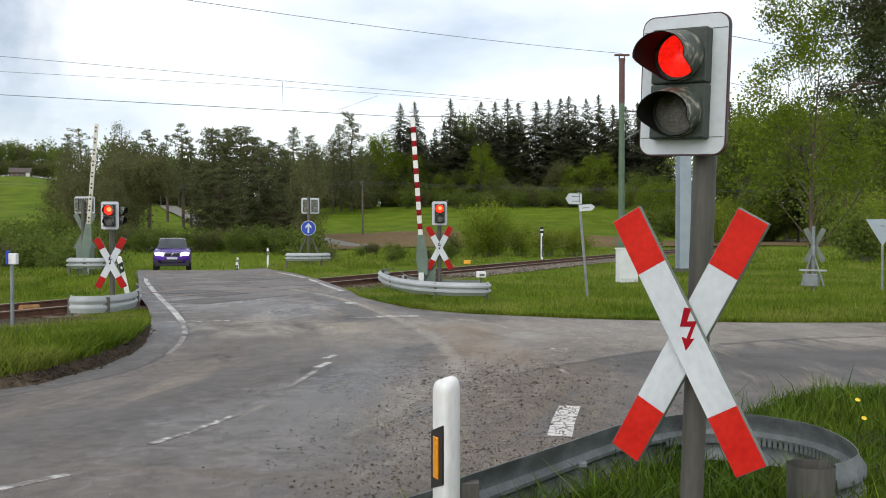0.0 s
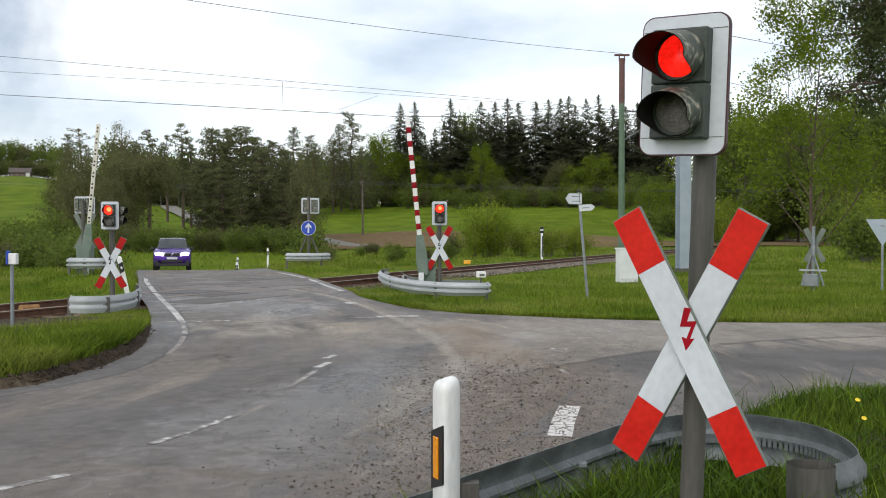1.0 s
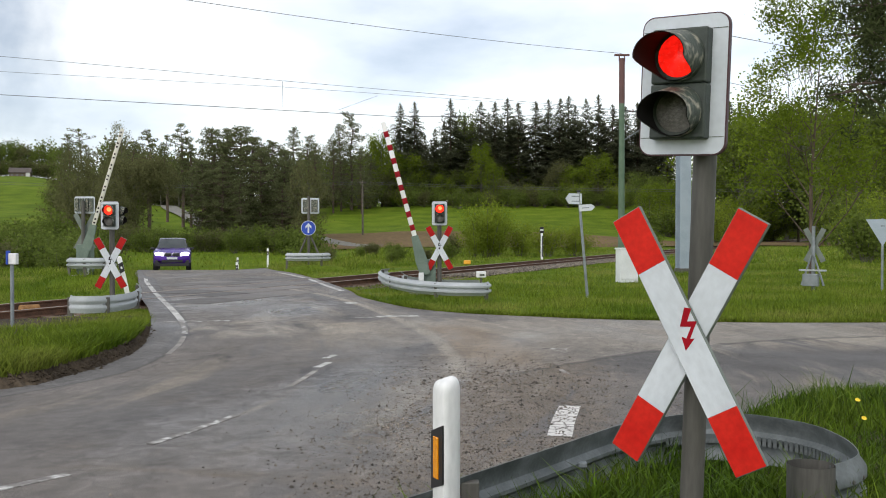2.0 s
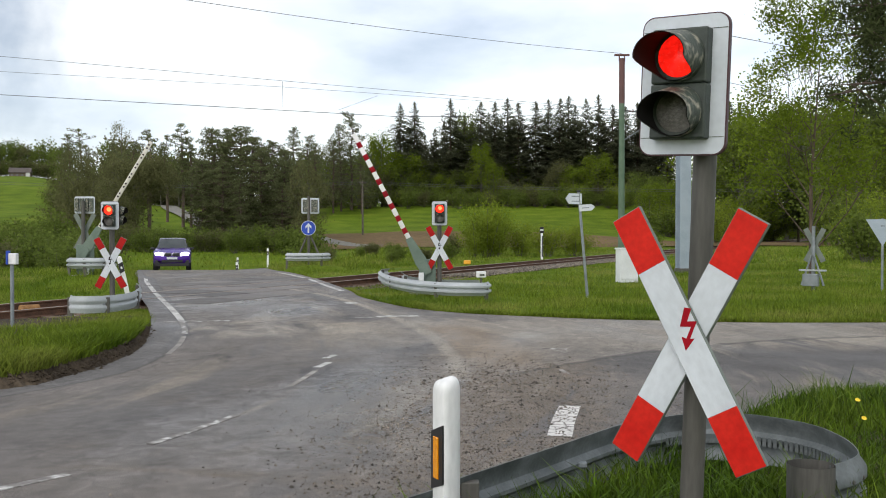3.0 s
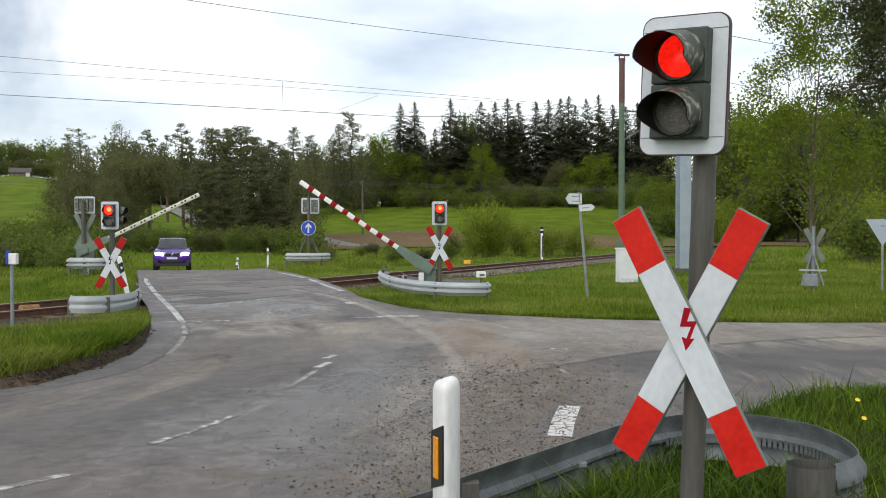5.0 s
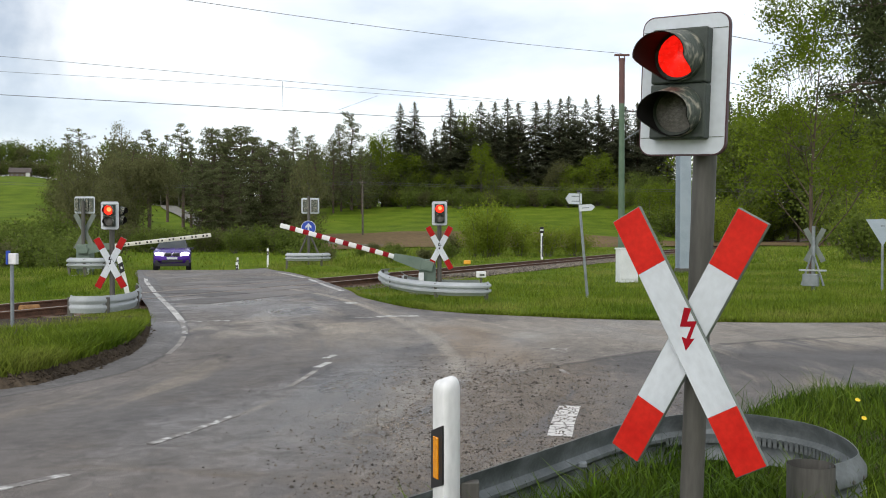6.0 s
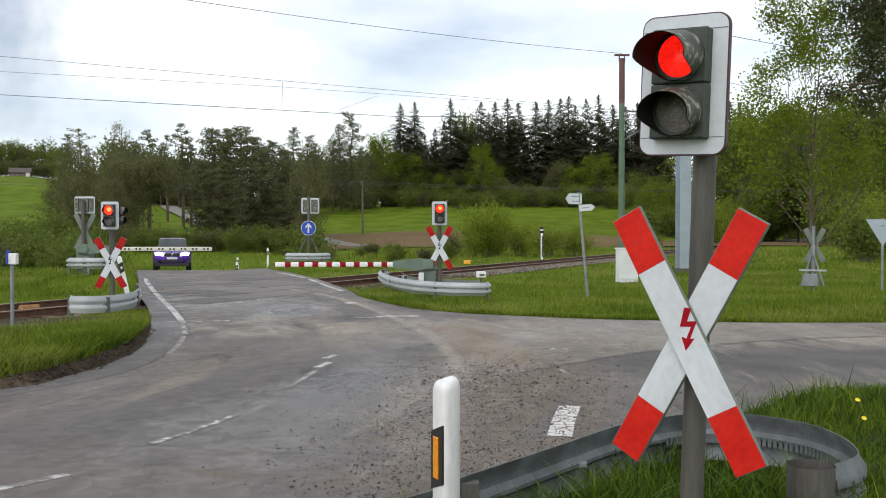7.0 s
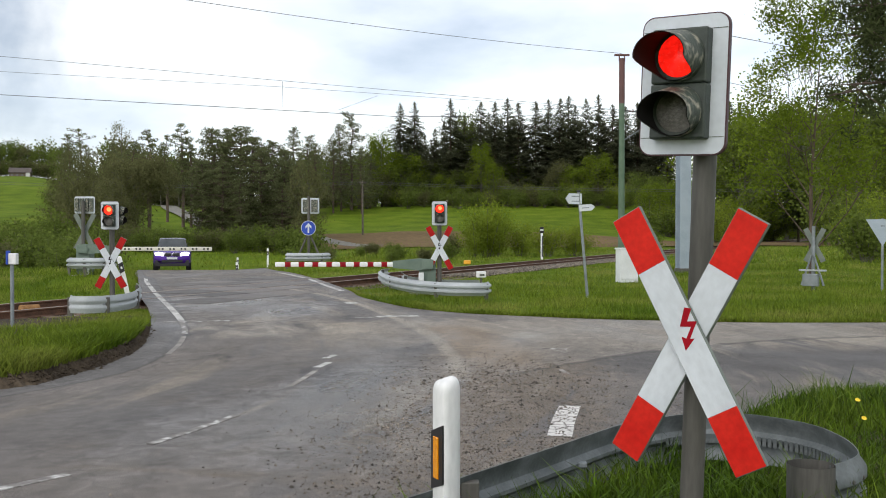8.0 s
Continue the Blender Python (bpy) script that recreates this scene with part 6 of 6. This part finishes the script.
    # bushes by the track
    for x, y, k, kz, mi, lab in ((2.75, 60, 1.0, 1.3, 0, "yellow-green bush beyond the track"), (2.0, 59.3, 0.7, 0.85, 0, "yellow-green bush beyond the track"), (3.5, 60.4, 0.75, 0.95, 0, "yellow-green bush beyond the track"), (6.3, 58, 0.75, 0.7, 0, "fresh green bush beside the track"), (5.0, 62, 0.8, 0.8, 0, "green bush beside the track"), (8.2, 60, 0.8, 0.7, 0, "green bush beside the track"), (0.6, 62, 0.6, 0.55, 2, "low brownish bush by the track"), (22, 50, 1.0, 1.0, 1, "dark green bush beside the track"), (24, 54, 1.1, 1.2, 0, "yellow-green bush beside the track"), (25.8, 56, 1.3, 1.5, 0, "yellow-green bush beside the track"), (14, 66, 0.6, 0.6, 1, "low green bush beside the track")):
        stand("shrub", BUSHES[mi], x, y, k, lab, "shrub", "bushes by the track", rng.uniform(0, 360), kz)
    for i in range(16):
        u = -0.165 + 0.17 * rng.uniform()
        y = 46 + rng.uniform(0, 24)
        if u * y < -7.5 + (y - 46) * -0.2:
            continue
        stand("shrub", BUSHES[(2, 1)[i % 2]], u * y, y, 0.22 + 0.16 * rng.uniform(), "low wild shrub in the verge", "shrub", "low shrubs in the verge", rng.uniform(0, 360))
    # dense scrub that closes the wood down to the ground
    for i in range(44):
        u = -0.385 + 0.25 * (i + rng.uniform(-0.5, 0.5)) / 44
        y = 92 + rng.uniform(0, 22)
        if -0.33 < u < -0.145:
            continue
        if i % 2:
            stand("broadleaf_tree", BROADS[(2, 2, 0, 2)[i % 4]], u * y, y, 0.4 + 0.25 * rng.uniform(), "olive green tree in the scrub on the slope", "tree", "trees on the slope", rng.uniform(0, 360), 0.45 + 0.3 * rng.uniform())
            continue
        stand("shrub", BUSHES[(2, 1, 2, 1, 1)[i % 5]], u * y, y, 1.1 + 0.7 * rng.uniform(), "tall dense shrub in front of the pines", "shrub", "tall shrubs below the pines", rng.uniform(0, 360), 1.5 + 1.0 * rng.uniform())
    for i in range(30):
        u = 0.225 + 0.32 * (i + rng.uniform(-0.5, 0.5)) / 30
        y = (145 if u < 0.27 else 100) + rng.uniform(0, 10)
        if 0.27 < u < 0.405:
            y = 16.0 / (0.465 - u) + 26 + rng.uniform(0, 14)
        stand("shrub", BUSHES[(0, 1, 0, 2)[i % 4]], u * y, y, 1.5 + 0.7 * rng.uniform(), "green shrub below the trees behind the track", "shrub", "shrubs behind the track", rng.uniform(0, 360), 1.3 + 0.8 * rng.uniform())
    # trees that close the lane's background
    for i in range(16):
        u = -0.345 + 0.125 * (i + rng.uniform(-0.4, 0.4)) / 16
        y = 245 + rng.uniform(0, 30)
        hgt = 12 + rng.uniform(-2, 4)
        stand("broadleaf_tree", FAR_BROADS[i % 2], u * y, y, hgt / 12, "olive green tree behind the hill lane", "tree", "trees behind the hill lane", rng.uniform(0, 360))
    # far hill wood
    for i in range(34):
        u = -0.56 + 0.165 * i / 33
        y = 300 + rng.uniform(0, 40)
        hgt = 10.7 + rng.uniform(-1.5, 1.5)
        stand("broadleaf_tree", FAR_BROADS[(0, 1, 0)[i % 3]], u * y, y, hgt / 12, "distant tree on the hilltop", "tree", "trees on the hilltop", rng.uniform(0, 360))


woods()


def hilltop_scrub():
    rng = np.random.default_rng(88)
    for i in range(26):
        u = -0.56 + 0.165 * i / 25
        stand("shrub", BUSHES[(1, 2)[i % 2]], u * 297, 297, 1.3 + rng.uniform(), "distant scrub below the hilltop trees", "shrub", "scrub on the hilltop", rng.uniform(0, 360))


hilltop_scrub()


def young_tree():
    t = branch_tree(55, 8.8, 2.7, 0.10, LEAF_FRESH, BARK, 0.075, 17000, 4, 0.075, 1.2, 0.17, 24)
    stand("broadleaf_tree", t, 11.65, 30.4, 1.0, "young roadside tree with fresh spring leaves", "tree", "")


def near_pine():
    """A pine beside the camera's verge whose boughs hang into view."""
    rng = np.random.default_rng(66)
    segs = [((0, 0, -0.5), (0, 0, 9), 0.17, 0.06)]
    pts, sz = [], []
    for k in range(34):
        z = 3.75 + 4.4 * k / 34
        a = 2.4 * k
        if k % 3 != 1:
            a = math.pi + rng.normal(0, 0.45)
        ln = (2.7 - 0.2 * abs(z - 4.8)) * rng.uniform(0.6, 1.0)
        d = Vector((math.cos(a), math.sin(a), -0.1))
        end = Vector((0, 0, z)) + d * ln
        segs.append(((0, 0, z), tuple(end), 0.04, 0.012))
        for _ in range(16):
            t = rng.uniform(0.35, 1.0)
            c = Vector((0, 0, z)) + d * ln * t
            tip = c + Vector(rng.normal(0, 0.28, 3)) * (0.5 + 0.5 * t)
            segs.append((tuple(c), tuple(tip), 0.010, 0.005))
            m = 85
            pts.append(np.array(tuple(tip)) + rng.normal(0, 0.10, (m, 3)))
            sz.append(np.full(m, 0.085))
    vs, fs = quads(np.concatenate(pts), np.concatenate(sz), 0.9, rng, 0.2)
    tree("pine", pose(7.45, 13.2, 0), limbs_mesh("trunk", segs, BARK), mesh_of("crown", vs, fs, PINE_DARK), "pine with drooping needle boughs beside the side road", "pine tree", "")


young_tree()
near_pine()


def grass(name, count, pick, h, w, material, label, seed, segs=1):
    """Blades of grass, each a narrow bent leaf."""
    rng = np.random.default_rng(seed)
    x, y = pick(rng, count)
    e = (y - 29.3) * 0.422 - (x + 3.17) * 0.907
    ok = ~in_plan(x, y) & (np.abs(e) > 2.0) & ~((bank_z(x, y) > 0.01) & (bank_z(x, y) < 0.155) & in_plan(x + 0.13, y - 0.04))
    x, y, e = x[ok], y[ok], np.abs(e[ok])
    n = len(x)
    tuft = np.array([noise.noise(Vector((a * 0.9, b * 0.9, 7.0))) for a, b in zip(x, y)])
    z = np.array([gz(a, b) for a, b in zip(x, y)]) - 0.03 + bank_z(x, y)
    hh = rng.uniform(h[0], h[1], n) * (1 + 0.6 * tuft) * (0.25 + 0.75 * np.clip((e - 2.0) / 4.0, 0, 1))
    hh = hh * np.where((x > -2.2) & (y > 12) & (y < 60), 0.62, 1.0)
    hh = hh * np.where((x > 1.6) & (y > 5.8) & (y < 12), 0.62, 1.0)
    a = rng.uniform(0, 6.28, n)
    ww = rng.uniform(0.6, 1.2, n) * w
    side = np.stack([np.cos(a), np.sin(a), np.zeros(n)], 1) * ww[:, None]
    lean = rng.normal(0, 0.38, (n, 2)) * hh[:, None]
    base = np.stack([x, y, z], 1)
    tip = base + np.concatenate([lean, (hh * 0.92)[:, None]], 1)
    if segs == 1:
        vs = np.stack([base - side, base + side, tip], 1).reshape(-1, 3)
        fs = np.arange(3 * n).reshape(n, 3).tolist()
    else:
        mid = base + np.concatenate([lean * 0.3, (hh * 0.6)[:, None]], 1)
        vs = np.stack([base - side, base + side, mid + side * 0.8, mid - side * 0.8, tip], 1).reshape(-1, 3)
        k = np.arange(n)[:, None] * 5
        fs = (k + np.array([[0, 1, 2, 3]])).tolist() + (k + np.array([[3, 2, 4]])).tolist()
    me = bpy.data.meshes.new(name)
    me.from_pydata(vs.tolist(), [], fs)
    me.materials.append(material)
    tagged(new(name, me), label, "grass", kind="stuff")


def near_patch(rng, n):
    return rng.uniform(-3.5, 5.0, n), rng.uniform(1.2, 10.0, n)


def verge(rng, n):
    y = 9 * (46 / 9) ** rng.uniform(0, 1, n)
    return rng.uniform(-0.52, 0.56, n) * y, y


def bend_edge(rng, n):
    """Tufts that hang over the edge of the asphalt."""
    i = rng.integers(1, len(EDGE_LINE) - 1, n)
    d = EDGE_LINE[i + 1] - EDGE_LINE[i - 1]
    d /= np.linalg.norm(d, axis=1)[:, None]
    off = 0.10 + 0.07 * np.sin(EDGE_LINE[i, 1] * 2.6) * np.sin(EDGE_LINE[i, 1] * 0.9) + 0.75 * rng.uniform(0, 1, n) ** 1.6
    q = EDGE_LINE[i] + np.stack([-d[:, 1], d[:, 0]], 1) * off[:, None] + rng.normal(0, 0.04, (n, 2))
    return q[:, 0], q[:, 1]


def lawn_edge(rng, n):
    e = np.array([(p.x, p.y) for p in spline([(x, y, 0) for x, y in RIGHT_EDGE[5:17]], 40)])
    i = rng.integers(0, len(e) - 1, n)
    off = np.abs(rng.normal(0, 0.12, n))
    return e[i, 0] + off * 0.6 + rng.normal(0, 0.05, n), e[i, 1] + off + rng.normal(0, 0.04, n)


def clods():
    rng = np.random.default_rng(19)
    verts, faces = [], []
    for _ in range(4200):
        i = int(rng.integers(1, len(EDGE_LINE) - 1))
        d = EDGE_LINE[i + 1] - EDGE_LINE[i - 1]
        d /= np.linalg.norm(d)
        o = rng.normal(0.07, 0.05)
        x, y = EDGE_LINE[i] + np.array([-d[1], d[0]]) * o
        if y > 15:
            continue
        z = gz(x, y) + (float(bank_z([x], [y])[0]) + 0.02 if o > 0 else 0.052)
        add_stone(verts, faces, (x, y, z), 0.005 + 0.028 * rng.uniform() ** 2.5, rng)
    me = bpy.data.meshes.new("soil_clods")
    me.from_pydata(verts, [], faces)
    me.materials.append(SOIL)
    tagged(new("soil_clods", me), "dark crumbled earth clods along the asphalt edge", "soil", kind="stuff")


clods()


def dandelion(x, y, h, lean):
    g = empty("dandelion", pose(x, y, gz(x, y), lean, 0, 0), "yellow dandelion flower in the tall grass", "flower", "dandelions in the grass")
    part("stem", rod(bmesh.new(), (0, 0, 0), (0, 0, h), 0.004, 0.003, 6), BLADE_DEEP, g)
    b = bmesh.new()
    for i in range(14):
        a = 6.283 * i / 14
        tip = Vector((0.021 * math.cos(a), 0.021 * math.sin(a), h + 0.01))
        s = Vector((-math.sin(a), math.cos(a), 0)) * 0.007
        m = Vector((0, 0, h))
        vs = [b.verts.new(v) for v in (m, m.lerp(tip, 0.6) + s, tip, m.lerp(tip, 0.6) - s)]
        b.faces.new(vs)
    part("bloom", b, FLOWER, g, "yellow bloom")


dandelion(3.2, 7.6, 0.36, 35)
dandelion(3.08, 7.2, 0.30, 40)


def far_meadow(rng, n):
    y = 40 * (110 / 40) ** rng.uniform(0, 1, n)
    return rng.uniform(-0.5, 0.55, n) * y, y


grass("near_grass", 120000, near_patch, (0.06, 0.40), 0.0065, BLADE_DEEP, "lush green grass behind the guard rail", 3, 2)
def tall_tufts(rng, n):
    """Seeding stalks in a few tufts of the near verge."""
    c = np.array(((3.05, 8.0), (3.3, 8.2), (2.35, 6.6), (2.1, 7.0), (2.6, 7.3), (3.6, 7.6)))
    q = c[rng.integers(0, len(c), n)] + rng.normal(0, 0.16, (n, 2))
    return q[:, 0], q[:, 1]


grass("tall_grass", 520, tall_tufts, (0.45, 0.85), 0.0045, BLADE_DEEP, "tall thin seeding grass stalks in the verge", 9, 2)
grass("verge_grass", 220000, verge, (0.10, 0.28), 0.011, BLADE, "green verge grass round the crossing", 4)
grass("bend_grass", 26000, bend_edge, (0.08, 0.26), 0.008, BLADE, "long grass tufts hanging over the asphalt edge", 6, 2)
grass("lawn_edge_grass", 16000, lawn_edge, (0.12, 0.3), 0.010, BLADE, "ragged grass along the side road edge", 8, 2)
grass("meadow_grass", 60000, far_meadow, (0.12, 0.35), 0.03, BLADE, "meadow grass beyond the track", 5)


def farmhouse():
    x, y = -126.5, 288.0
    g = empty("farmhouse", pose(x, y, gz(x, y) - 0.8, 0, 0, 15) @ Matrix.Scale(0.45, 4), "distant dark timber farmhouse with a white gable", "house")
    part("wall", box(bmesh.new(), (0, 0, 1.8), (13, 8, 4.6), 0.05), BARK, g, "dark timber wall")
    part("gable", box(bmesh.new(), (5.0, -4.06, 1.9), (2.6, 0.1, 4.2)), WALL_HOUSE, g, "white rendered gable strip")
    b = bmesh.new()
    prism(b, [(-4.8, 4.0), (4.8, 4.0), (0, 7.4)], -7, 7)
    r = part("roof", b, ROOF_HOUSE, g)
    r.matrix_basis = pose(0, 0, 0, 0, 0, 90)
    for k in range(4):
        part("window", box(bmesh.new(), (-4.5 + 3 * k, -4.02, 2.3), (1.1, 0.1, 1.3)), CAR_GLASS, g)


farmhouse()


# ---- what moves ----
def motions():
    right = ((0.0, 86.1), (0.6, 85.4), (0.9, 84.5), (1.2, 83.2), (1.5, 80.9), (1.7, 78.4), (2.8, 64.6), (3.1, 61.0), (3.5, 56.1), (4.0, 49.2), (4.5, 42.5), (4.7, 39.2), (5.8, 19.5), (6.1, 13.3), (6.5, 5.1), (6.8, 0.7), (7.0, 0.0), (8.0, 0.0))
    walk(RIGHT_BOOM, [(t, pose(0, 0, 0.78, 0, a, 0)) for t, a in right])
    left = ((0.0, 85.0), (0.6, 84.9), (1.0, 84.2), (1.2, 82.8), (1.5, 79.4), (1.7, 76.8), (2.8, 61.8), (3.1, 57.0), (3.5, 50.6), (4.0, 42.4), (4.5, 35.0), (4.7, 31.6), (5.8, 9.6), (6.1, 4.8), (6.4, 1.0), (6.7, 0.0), (8.0, 0.0))
    walk(LEFT_BOOM, [(t, pose(0, 0, 1.09, 0, -a, 0)) for t, a in left])


motions()
